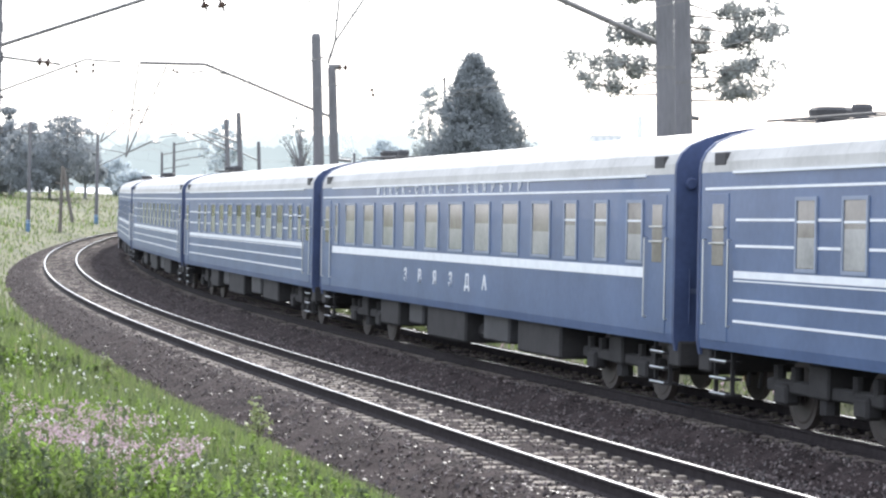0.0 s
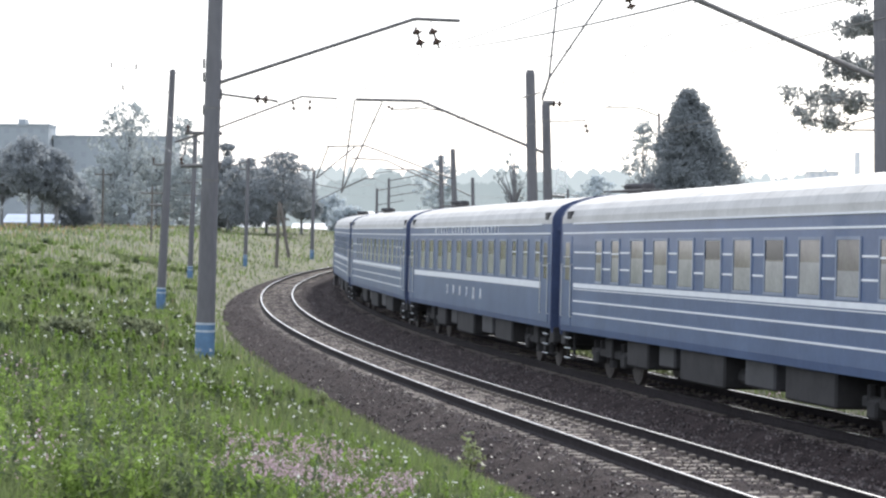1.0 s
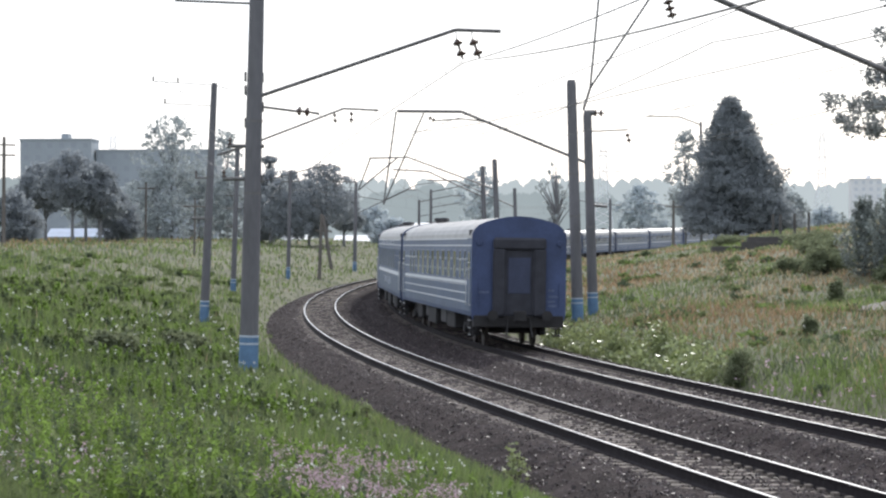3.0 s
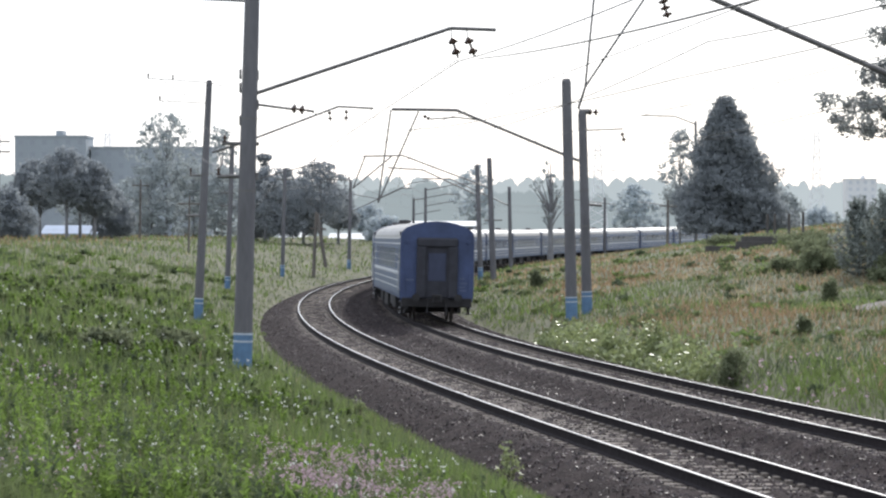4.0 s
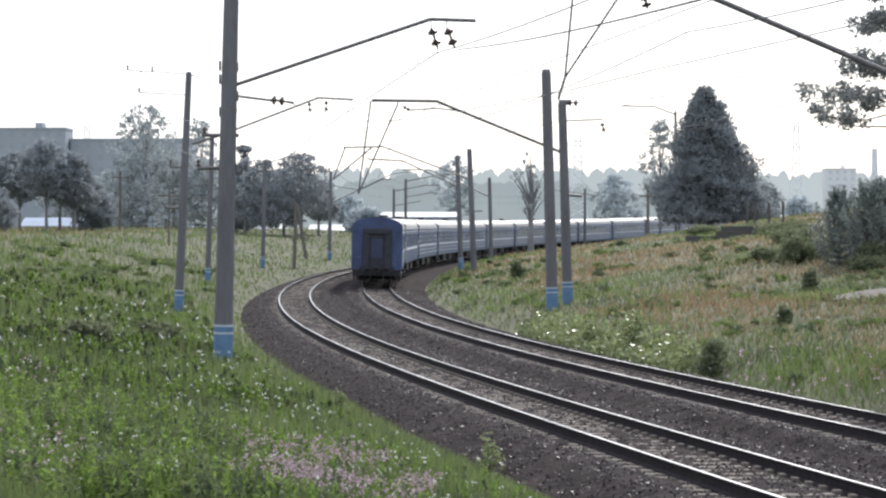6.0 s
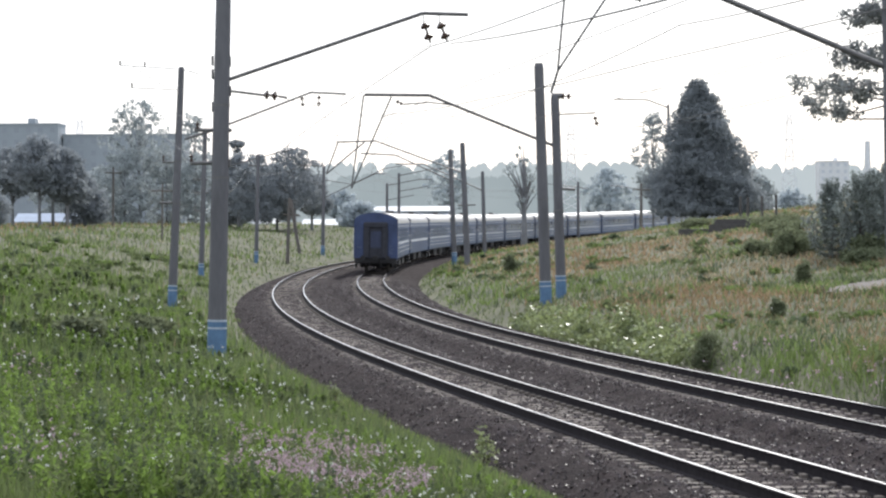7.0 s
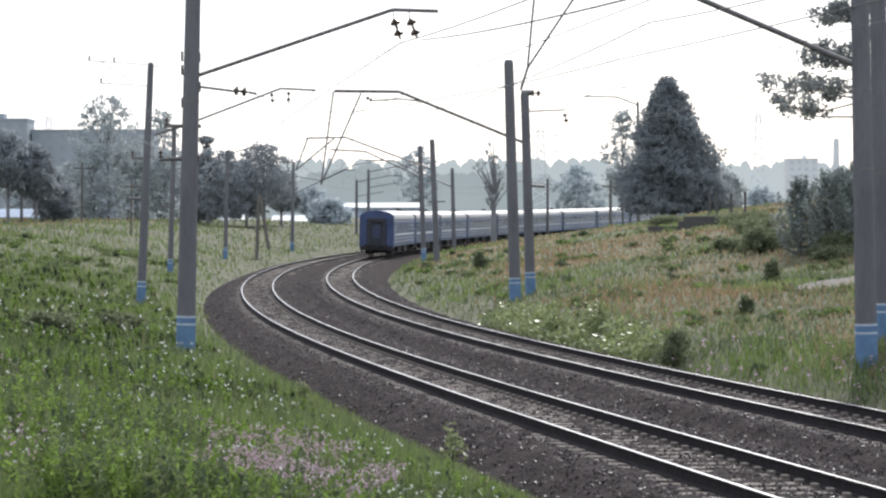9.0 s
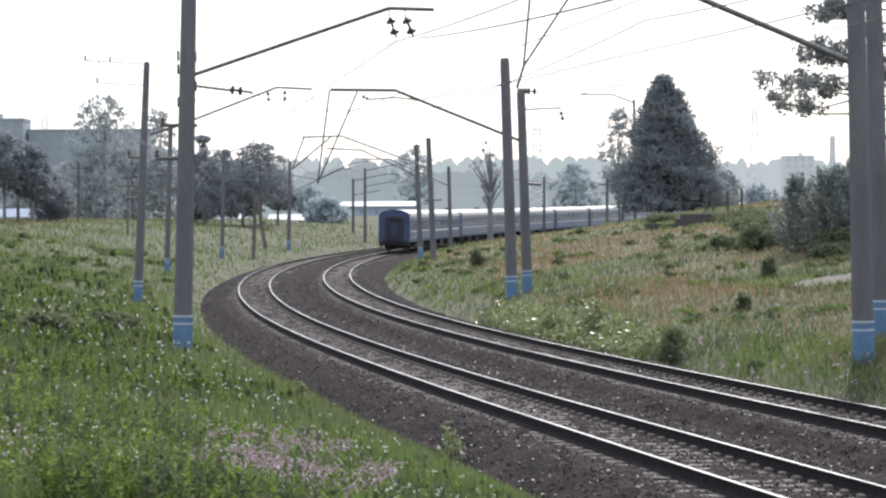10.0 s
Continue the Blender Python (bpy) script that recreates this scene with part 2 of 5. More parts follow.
def build_track(u, label):
    track = thing("railway_track", Matrix.Identity(4), label, "railway track", "parallel tracks")
    for side in (-0.796, 0.796):
        cz = CANT if side < 0 else 0.0
        me = sweep([(x, z + cz) for x, z in RAIL], u + side, 5, 720, 1.0, [M_RAIL, M_RAILTOP], [0, 0, 0, 0, 0, 0, 1, 0, 0, 0, 0, 0, 0][:5] + [0, 1, 0] + [0] * 5, "rail")
        part("rail", me, None, track, "worn steel rail with a shiny head")
    sm = sleeper_mesh()
    rng = random.Random(5)
    rest_v, rest_f = [], []
    for k in range(520):
        s = 22 + k * 0.545
        p, h = on_line(s, u, 0.0)
        m = Matrix.Translation(p) @ Matrix.Rotation(-h + rng.uniform(-0.01, 0.01), 4, "Z") @ Matrix.Rotation(CANT / 1.6, 4, "Y")
        if k < 170:
            ob = new("sleeper", sm)
            ob.matrix_basis = m
            ob.parent = track
        else:
            b = len(rest_v)
            for x in (-1.35, 1.35):
                for y in (-0.13, 0.13):
                    for z in (-0.3, -0.17):
                        rest_v.append(m @ Vector((x, y, z)))
            rest_f += [(b, b + 1, b + 3, b + 2), (b + 4, b + 6, b + 7, b + 5), (b, b + 4, b + 5, b + 1), (b + 2, b + 3, b + 7, b + 6), (b + 1, b + 5, b + 7, b + 3)]
    tagged(part("far_sleepers", mesh_of("far_sleepers", rest_v, rest_f, [M_SLEEPER]), None, track), kind="stuff")


build_ground()
build_ballast()
build_track(GAP, "nearer railway track with steel rails on concrete sleepers")
build_track(0.0, "farther railway track with steel rails on concrete sleepers")

# ---- the train ----
M_BLUE = mat("blue_coach_paint", (0.055, 0.10, 0.215), 0.42, vary=0.25, scale=0.9, second=(0.078, 0.128, 0.245), coat=0.12, bump=0.05, bump_scale=3)
# coach blue again, darkened to put the shade of the ends into colour
M_BLUEEND = mat("shaded_end_blue", (0.044, 0.066, 0.145), 0.6, vary=0.3, scale=1.3)
M_ROOF = mat("grey_coach_roof_paint", (0.42, 0.41, 0.385), 0.55, vary=0.15, scale=0.8, second=(0.52, 0.51, 0.485), bump=0.03, bump_scale=5)
M_WHITE = mat("white_line_paint", (0.74, 0.76, 0.78), 0.5, vary=0.1, scale=4)
M_PANE = mat("curtained_window_pane", (0.20, 0.185, 0.165), 0.10, vary=0.3, scale=1.5, second=(0.28, 0.26, 0.235))
M_CURTAIN = mat("pale_curtain_behind_glass", (0.32, 0.325, 0.325), 0.12, vary=0.2, scale=1.5, second=(0.42, 0.42, 0.41))
M_DARKPANE = mat("open_vent_pane", (0.02, 0.02, 0.025), 0.15, vary=0.2)
M_WINFRAME = mat("window_rubber_and_trim", (0.21, 0.25, 0.33), 0.5, vary=0.15)
M_UNDER = mat("sooty_underframe", (0.028, 0.026, 0.026), 0.85, vary=0.4, scale=2.5)
M_UNDER2 = mat("grey_equipment_box", (0.048, 0.047, 0.05), 0.7, vary=0.3, scale=2.0)
M_WHEEL = mat("brown_wheel_steel", (0.05, 0.04, 0.035), 0.6, vary=0.3)
M_GANG = mat("black_gangway_rubber", (0.035, 0.036, 0.045), 0.8, vary=0.3)
M_DOORP = mat("faded_door_paint", (0.036, 0.045, 0.082), 0.65, vary=0.3, scale=2)
M_STENCIL = mat("worn_stencil_paint", (0.09, 0.115, 0.19), 0.7, vary=0.4, scale=9)
M_BRASS = mat("worn_chrome_handrail", (0.6, 0.6, 0.6), 0.3, metal=1.0, vary=0.1)

LEN, PITCH, SILL, EAVE, HALF = 23.6, 24.54, 1.0, 3.50, 1.52
ROOF_PTS = [(-1.52, 3.50), (-1.505, 3.65), (-1.43, 3.80), (-1.29, 3.93), (-1.05, 4.035), (-0.73, 4.13), (-0.37, 4.195), (0, 4.22)]
ROOF_PTS += [(-x, z) for x, z in ROOF_PTS[-2::-1]]


def extrude(pts, y0, y1, closed=True):
    bm = bmesh.new()
    a = [bm.verts.new((x, y0, z)) for x, z in pts]
    b = [bm.verts.new((x, y1, z)) for x, z in pts]
    n = len(pts)
    for k in range(n if closed else n - 1):
        j = (k + 1) % n
        bm.faces.new((a[k], b[k], b[j], a[j]))
    bm.faces.new(a)
    bm.faces.new(b[::-1])
    bmesh.ops.recalc_face_normals(bm, faces=bm.faces)
    return bm


def frame_ring(bm, x, y0, y1, z0, z1, w, d):
    """A raised window surround on a side at x, d metres deep."""
    s = 1 if x > 0 else -1
    for a in ((y0 - w, y1 + w, z1, z1 + w), (y0 - w, y1 + w, z0 - w, z0), (y0 - w, y0, z0, z1), (y1, y1 + w, z0, z1)):
        box(bm, x - s * 0.01, x + s * d, a[0], a[1], a[2], a[3])
    return bm


def lettering(body, size, wide, m, parent):
    """Widely spaced raised letters along a coach side, joined into one mesh."""
    v, f = [], []
    for k, ch in enumerate(body):
        cu = bpy.data.curves.new("letter", "FONT")
        cu.body, cu.size, cu.extrude, cu.align_x, cu.align_y = ch, size, 0.006, "CENTER", "CENTER"
        cu.offset = 0.006
        tmp = new("letter_source", cu)
        dg = bpy.context.evaluated_depsgraph_get()
        me = bpy.data.meshes.new_from_object(tmp.evaluated_get(dg))
        bpy.data.objects.remove(tmp)
        x = (k / (len(body) - 1) - 0.5) * wide
        b = len(v)
        v += [(q.co.x * 1.15 + x, q.co.y, q.co.z) for q in me.vertices]
        f += [tuple(b + i for i in q.vertices) for q in me.polygons]
    ob = part("lettering", mesh_of("lettering", v, f, [M_WHITE]), None, parent, "white Cyrillic lettering on the coach side")
    ob.matrix_basis = m
    return ob


def build_coach(kind, label):
    """kind: lined (thin white lines between the windows) or band (broad white band and lettering)."""
    coach = thing("passenger_coach", Matrix.Identity(4), label, "railway coach", "coaches of the train")
    part("body", extrude([(-1.50, SILL), (-HALF, SILL + 0.14), (-HALF, EAVE), (HALF, EAVE), (HALF, SILL + 0.14), (1.50, SILL)], -LEN / 2, LEN / 2), M_BLUE, coach)
    part("roof", extrude(ROOF_PTS, -LEN / 2, LEN / 2), M_ROOF, coach, "light grey ribbed roof", smooth=False)
    # raised end walls that stand slightly proud
    for s in (-1, 1):
        y = s * LEN / 2
        pts = [(-1.49, SILL - 0.1), (-1.53, SILL + 0.1), (-1.53, EAVE)] + [(x * 1.008, z + 0.012) for x, z in ROOF_PTS] + [(1.53, EAVE), (1.53, SILL + 0.1), (1.49, SILL - 0.1)]
        part("end_wall", extrude(pts, y - s * 0.02, y + s * 0.06), M_BLUEEND, coach, "blue end wall, colour darkened for shade")
        # rounded rubber tubes round the gangway, and the door set back between them
        bm = bmesh.new()
        for x0, x1, z0, z1 in ((-0.86, -0.44, 1.0, 3.20), (0.44, 0.86, 1.0, 3.20), (-0.86, 0.86, 3.14, 3.54)):
            box(bm, x0, x1, y + s * 0.05, y + s * 0.24, z0, z1, 0.07)
        gang = part("gangway", bm, M_GANG, coach, "black rubber gangway tubes")
        bm = bmesh.new()
        box(bm, -0.46, 0.46, y + s * 0.06, y + s * 0.12, 1.05, 3.2, 0.02)
        part("gangway_door", bm, M_GANG, gang, "dark end door")
        bm = bmesh.new()
        box(bm, -0.36, 0.36, y + s * 0.12, y + s * 0.135, 1.75, 2.9, 0.006)
        part("door_panel", bm, M_DOORP, gang, "dull blue upper door panel")
        # worn stencilled bars
        for x, z, w in ((-1.12, 1.78, 0.16), (1.05, 1.86, 0.10), (1.12, 1.66, 0.15), (1.06, 1.50, 0.12), (1.10, 1.36, 0.13)):
            bm = bmesh.new()
            box(bm, x - w, x + w, y + s * 0.055, y + s * 0.064, z - 0.035, z + 0.035)
            part("stencil_bar", bm, M_STENCIL, coach)
        bm = bmesh.new()
        for x in (-0.88, 0.88):
            rod(bm, (x, y, 1.05), (x, y + s * 0.42, 1.05), 0.09, seg=10)
            rod(bm, (x, y + s * 0.42, 1.05), (x, y + s * 0.46, 1.05), 0.17, seg=12)
        box(bm, -1.46, 1.46, y - s * 0.3, y + s * 0.12, 0.66, 1.04, 0.03)
        part("buffer_beam", bm, M_UNDER, coach, "black buffer beam")
        bm = bmesh.new()
        box(bm, -0.12, 0.12, y, y + s * 0.5, 0.92, 1.14, 0.03)
        box(bm, -0.2, 0.2, y + s * 0.36, y + s * 0.5, 0.86, 1.2, 0.03)
        rod(bm, (0.35, y + s * 0.2, 0.95), (0.42, y + s * 0.3, 0.35), 0.035)
        rod(bm, (-0.35, y + s * 0.2, 0.95), (-0.42, y + s * 0.3, 0.4), 0.03)
        part("coupler", bm, M_UNDER, coach, "black automatic coupler with hanging hoses")
        # handrails and lamps on the end
        for x in (-1.3, 1.3):
            bm = bmesh.new()
            rod(bm, (x, y + s * 0.09, 1.3), (x, y + s * 0.09, 2.1), 0.012, seg=6)
            part("end_handrail", bm, M_BLUEEND, coach)
            bm = bmesh.new()
            lathe(bm, (x, y + s * 0.06, 3.36), (x, y + s * 0.12, 3.36), [(0, 0.09), (0.8, 0.09), (1, 0.07)], 12)
            part("tail_lamp", bm, M_BLUEEND, coach)
    # lines along the sides
    def line(z, h, y0, y1, d=0.012, name="side_line"):
        for s in (-1, 1):
            bm = bmesh.new()
            box(bm, s * (HALF - 0.01), s * (HALF + d), y0, y1, z - h / 2, z + h / 2)
            part(name, bm, M_WHITE, coach, "thin white line" if h < 0.06 else "white band")
    line(EAVE - 0.01, 0.035, -10.6, 10.6, 0.03, "gutter")
    line(3.27, 0.036, -11.6, 11.6)
    if kind == "band":
        line(2.02, 0.16, -10.55, 10.55, name="side_band")
        wins = [(0.45, 0.30)] + [(1.88 + 1.78 * k, 0.95) for k in range(9)] + [(17.7, 0.58), (19.2, 0.58), (20.75, 0.62)]
    else:
        line(2.075, 0.10, -10.55, 10.55, name="side_band")
        line(1.99, 0.02, -10.55, 10.55)
        line(1.72, 0.035, -10.55, 10.55)
        line(1.43, 0.035, -10.55, 10.55)
        wins = [(2.35, 0.55), (3.75, 0.62)] + [(5.5 + 1.74 * k, 0.98) for k in range(8)] + [(19.3, 0.58), (20.6, 0.5)]
    z0, z1 = 2.20, 3.08
    for k, (l, w) in enumerate(wins):
        y = 10.6 - l
        for s in (-1, 1):
            x = s * HALF
            bm = frame_ring(bmesh.new(), x, y - w / 2, y + w / 2, z0, z1, 0.05, 0.022)
            win = part("window", bm, M_WINFRAME, coach)
            vent = kind == "lined" and k in (5, 7, len(wins) - 1)
            zt = z1 - 0.34 if vent else z1
            bm = bmesh.new()
            box(bm, x - s * 0.02, x + s * 0.006, y - w / 2, y + w / 2, z0, zt)
            part("pane", bm, M_PANE, win, "tan shaded window pane")
            zc = z0 + (0.52 if k % 3 else 0.40)
            bm = bmesh.new()
            box(bm, x - s * 0.01, x + s * 0.009, y - w / 2 + 0.02, y + w / 2 - 0.02, z0 + 0.01, zc)
            part("curtain", bm, M_CURTAIN, win, "pale half curtain behind the glass")
            if vent:
                bm = bmesh.new()
                box(bm, x - s * 0.02, x + s * 0.006, y - w / 2, y + w / 2, zt, z1)
                part("vent_pane", bm, M_DARKPANE, win, "dark open ventilator pane")
            bm = bmesh.new()
            box(bm, x, x + s * 0.018, y - w / 2 - 0.02, y + w / 2 + 0.02, z0 - 0.035, z0)
            part("sill", bm, M_WHITE, win, "white sill")
            if kind == "band" and k > 9 or (kind == "lined" and w < 0.7):
                bm = bmesh.new()
                box(bm, x, x + s * 0.014, y - w / 2, y + w / 2, 2.79, 2.82)
                part("glazing_bar", bm, M_WHITE, win)
    if kind == "lined":
        edges = [0.1] + [v for l, w in wins for v in (l - w / 2 - 0.08, l + w / 2 + 0.08)] + [21.1]
        for a0, b0 in zip(edges[::2], edges[1::2]):
            if b0 - a0 > 0.12:
                for z in (2.47, 2.83):
                    for s in (-1, 1):
                        bm = bmesh.new()
                        box(bm, s * (HALF - 0.01), s * (HALF + 0.012), 10.6 - b0, 10.6 - a0, z - 0.018, z + 0.018)
                        part("pier_line", bm, M_WHITE, coach)
    # entrance doors, vents and steps at the four corners
    for s in (-1, 1):
        for e in (-1, 1):
            y = e * 11.12
            x = s * HALF
            bm = bmesh.new()
            box(bm, x - s * 0.05, x + s * 0.012, y - 0.36, y + 0.36, SILL + 0.12, 3.20, 0.008)
            door = part("door", bm, M_BLUE, coach, "blue entrance door")
            bm = bmesh.new()
            box(bm, x, x + s * 0.016, y - 0.21, y + 0.21, 2.18, 3.06, 0.01)
            part("door_window", bm, M_PANE, door)
            bm = bmesh.new()
            for z in (2.50, 2.72):
                rod(bm, (x + s * 0.03, y - 0.28, z), (x + s * 0.03, y + 0.28, z), 0.014, seg=6)
            part("window_guard", bm, M_BRASS, door, "bright guard rails")
            for dy in (-0.44, 0.44):
                bm = bmesh.new()
                rod(bm, (x + s * 0.05, y + dy, 1.35), (x + s * 0.05, y + dy, 2.55), 0.011, seg=6)
                rod(bm, (x, y + dy, 1.35), (x + s * 0.05, y + dy, 1.35), 0.012, seg=6)
                rod(bm, (x, y + dy, 2.55), (x + s * 0.05, y + dy, 2.55), 0.012, seg=6)
                part("handrail", bm, M_BRASS, coach, "upright door handrail")
            bm = bmesh.new()
            box(bm, x - s * 0.12, x - s * 0.0, y - 0.2, y + 0.2, 3.60, 3.78, 0.01)
            part("roof_vent_grille", bm, M_UNDER2, coach, "dark grille in the roof edge")
            bm = bmesh.new()
            for k, z in enumerate((0.82, 0.58, 0.36)):
                box(bm, x - s * 0.28, x - s * 0.02, y - 0.28, y + 0.28, z, z + 0.03)
            for dy in (-0.29, 0.29):
                box(bm, x - s * 0.16, x - s * 0.10, y + dy - 0.015, y + dy + 0.015, 0.36, 1.05)
            part("steps", bm, M_UNDER, coach, "iron entrance steps")
            bm = bmesh.new()
            for z in (0.855, 0.615, 0.395):
                box(bm, x - s * 0.04, x - s * 0.012, y - 0.27, y + 0.27, z - 0.006, z + 0.008)
            part("step_edge", bm, M_WHITE, coach, "white painted step edges")
    # running gear
    for e in (-1, 1):
        yb = e * 8.5
        bm = bmesh.new()
        for s in (-1, 1):
            box(bm, s * 0.98, s * 1.14, yb - 1.75, yb + 1.75, 0.5, 0.68, 0.03)
            for w in (-1.2, 1.2):
                box(bm, s * 0.96, s * 1.2, yb + w - 0.2, yb + w + 0.2, 0.34, 0.62, 0.04)
                rod(bm, (s * 1.06, yb + w - 0.28, 0.62), (s * 1.06, yb + w - 0.28, 0.86), 0.09, seg=8)
                rod(bm, (s * 1.06, yb + w + 0.28, 0.62), (s * 1.06, yb + w + 0.28, 0.86), 0.09, seg=8)
            rod(bm, (s * 1.02, yb, 0.3), (s * 1.02, yb, 0.9), 0.14, seg=8)
        box(bm, -1.2, 1.2, yb - 0.3, yb + 0.3, 0.5, 0.95, 0.03)
        bogie = part("bogie", bm, M_UNDER, coach, "sooty two-axle bogie")
        for w in (-1.2, 1.2):
            for s in (-1, 1):
                bm = bmesh.new()
                lathe(bm, (s * 0.74, yb + w, 0.475), (s * 0.88, yb + w, 0.475), [(0, 0.475), (0.75, 0.475), (0.76, 0.40), (0.85, 0.37), (0.86, 0.14), (1, 0.13)] if s > 0 else [(0, 0.475), (0.75, 0.475), (0.76, 0.40), (0.85, 0.37), (0.86, 0.14), (1, 0.13)], 20)
                part("wheel", bm, M_WHEEL, bogie)
            bm = bmesh.new()
            rod(bm, (-0.75, yb + w, 0.475), (0.75, yb + w, 0.475), 0.08)
            part("axle", bm, M_UNDER, bogie)
    bm = bmesh.new()
    box(bm, -0.35, 0.35, -11.4, 11.4, 0.8, 1.02)
    part("centre_sill", bm, M_UNDER, coach)
    for y0, y1, x0, x1, z0, m in ((-6.3, -3.9, -1.4, -0.5, 0.42, M_UNDER), (-3.2, -1.6, -1.35, -0.6, 0.5, M_UNDER2), (-0.6, 2.2, -1.42, -0.55, 0.38, M_UNDER), (3.0, 4.1, -1.3, -0.5, 0.55, M_UNDER2), (4.6, 6.2, -1.4, -0.6, 0.45, M_UNDER),
                                  (-5.5, -2.5, 0.5, 1.4, 0.42, M_UNDER), (0.5, 3.5, 0.55, 1.4, 0.42, M_UNDER)):
        bm = bmesh.new()
        box(bm, x0, x1, y0, y1, z0, 1.01, 0.04)
        part("equipment_box", bm, m, coach, "underfloor equipment box")
    bm = bmesh.new()
    rod(bm, (-1.0, -2.0, 0.62), (-1.0, 3.2, 0.62), 0.16, seg=10)
    part("air_tank", bm, M_UNDER, coach)
    # roof fittings
    for y, wide in ((10.75, 1.0), (9.8, 0.45)):
        bm = bmesh.new()
        lathe(bm, (0, y, 4.14), (0, y, 4.44), [(0, 0.24 * wide), (0.5, 0.20 * wide), (0.58, 0.31 * wide), (0.85, 0.33 * wide), (1, 0.27 * wide)], 14)
        part("roof_ventilator", bm, M_UNDER2, coach, "dark mushroom ventilator")
    bm = bmesh.new()
    for x in (-0.55, 0.55):
        rod(bm, (x, 8.3, 4.24), (x, 11.7, 4.27), 0.02, seg=6)
    for y in np.arange(8.4, 11.7, 0.55):
        rod(bm, (-0.55, y, 4.25), (0.55, y, 4.25), 0.014, seg=6)
    part("roof_walkway", bm, M_UNDER2, coach, "dark walkway rails")
    # roof ribs
    for y in np.arange(-10.8, 10.9, 0.9):
        bm = bmesh.new()
        for (xa, za), (xb, zb) in zip(ROOF_PTS, ROOF_PTS[1:]):
            v = [bm.verts.new(c) for c in ((xa, y - 0.02, za + 0.001), (xa, y + 0.02, za + 0.001), (xb, y + 0.02, zb + 0.001), (xb, y - 0.02, zb + 0.001),
                                           (xa * 1.002, y, za + 0.004), (xb * 1.002, y, zb + 0.004))]
            bm.faces.new((v[0], v[3], v[5], v[4]))
            bm.faces.new((v[1], v[4], v[5], v[2]))
        part("roof_rib", bm, M_ROOF, coach)
    if kind == "band":
        side = Matrix(((0, 0, -1, -HALF - 0.008), (-1, 0, 0, 0), (0, 1, 0, 0), (0, 0, 0, 1)))
        for body, size, wide, y, z in (("МІНСК-САНКТ-ПЕЦЯРБУРГ", 0.25, 10.9, 0.65, 3.385), ("ЗВЯЗДА", 0.37, 5.8, 0.72, 1.58)):
            m = side.copy()
            m[1][3], m[2][3] = y, z
            lettering(body, size, wide, m, coach)
    return coach


COACHES = []


def build_train():
    lined = build_coach("lined", "blue passenger coach with thin white lines and drawn curtains")
    band = build_coach("band", "blue passenger coach with a broad white band and lettering")
    plan = [lined, band]
    for k in range(2, 18):
        plan.append(copy_thing(lined, Matrix.Identity(4)))
    plan[0]["label"] = "last blue passenger coach with thin white lines, end wall bare"
    COACHES.extend(plan)


def rear_gap(t):
    """Arc of the joint between the last two coaches."""
    return 32.85 + 21.65 * t


def coach_pose(k, t):
    mid = rear_gap(t) - PITCH / 2 + k * PITCH
    a0, _ = on_line(mid - 8.5)
    b0, _ = on_line(mid + 8.5)
    d = b0 - a0
    yaw = math.atan2(-d.x, d.y)
    pitch = math.atan2(d.z, math.hypot(d.x, d.y))
    c = (a0 + b0) / 2
    return Matrix.Translation((c.x, c.y, c.z + CANT / 2)) @ Matrix.Rotation(yaw, 4, "Z") @ Matrix.Rotation(pitch, 4, "X") @ Matrix.Rotation(CANT / 1.6, 4, "Y")


def motions():
    for k, coach in enumerate(COACHES):
        walk(coach, [(q / 4, coach_pose(k, q / 4)) for q in range(41)])


build_train()

# ---- masts, poles and overhead line ----
def insulator(bm, a, b, r=0.09, n=3):
    prof = [(0, 0.02)]
    for k in range(n):
        t = (k + 0.5) / n
        prof += [(t - 0.5 / n + 0.03, 0.03), (t - 0.06, r), (t + 0.04, r * 0.85), (t + 0.08, 0.03)]
    return lathe(bm, a, b, sorted(prof) + [(1, 0.02)], 10)


def build_mast(name, base, top, r0, r1, label, category, group, material=None, band=True):
    """A tapered round concrete mast from the ground to its top, with painted foot."""
    x, y = base[0], base[1]
    z = gz(x, y) - 0.25
    top = Vector(top)
    foot = Vector((x, y, z))
    m = thing(name, Matrix.Translation(foot), label, category, group)
    d = top - foot
    L = d.length
    bm = bmesh.new()
    lathe(bm, (0, 0, 0), d, [(0, r0), (0.5, (r0 + r1) / 2), (0.985, r1), (1, r1 * 0.8)], 16)
    part("shaft", bm, material or M_CONCRETE, m, smooth=False)
    if band:
        h = 1.15
        bm = bmesh.new()
        u = d.normalized()
        rr = lambda t: r0 + (r1 - r0) * t / L + 0.006
        lathe(bm, u * 0.05, u * h, [(0, rr(0)), (1, rr(h))], 16)
        part("painted_foot", bm, M_BAND, m, "light blue painted foot")
        for t in (h + 0.02, h - 0.16):
            bm = bmesh.new()
            lathe(bm, u * (t - 0.025), u * (t + 0.025), [(0, rr(t) + 0.004), (1, rr(t) + 0.004)], 16)
            part("white_ring", bm, M_BANDW, m)
    for t in (0.45, 0.62):
        bm = bmesh.new()
        u = d.normalized()
        lathe(bm, u * (t * L - 0.03), u * (t * L + 0.03), [(0, r0 + (r1 - r0) * t + 0.012), (1, r0 + (r1 - r0) * t + 0.012)], 12)
        part("clamp", bm, M_STEEL, m)
    m["foot"] = list(foot)
    return m


def add_arm(mast, pts, r, name="bracket_arm", material=None, label=""):
    foot = Vector(mast["foot"])
    bm = bmesh.new()
    for a, b in zip(pts, pts[1:]):
        rod(bm, Vector(a) - foot, Vector(b) - foot, r, seg=8)
    return part(name, bm, material or M_STEEL, mast, label)


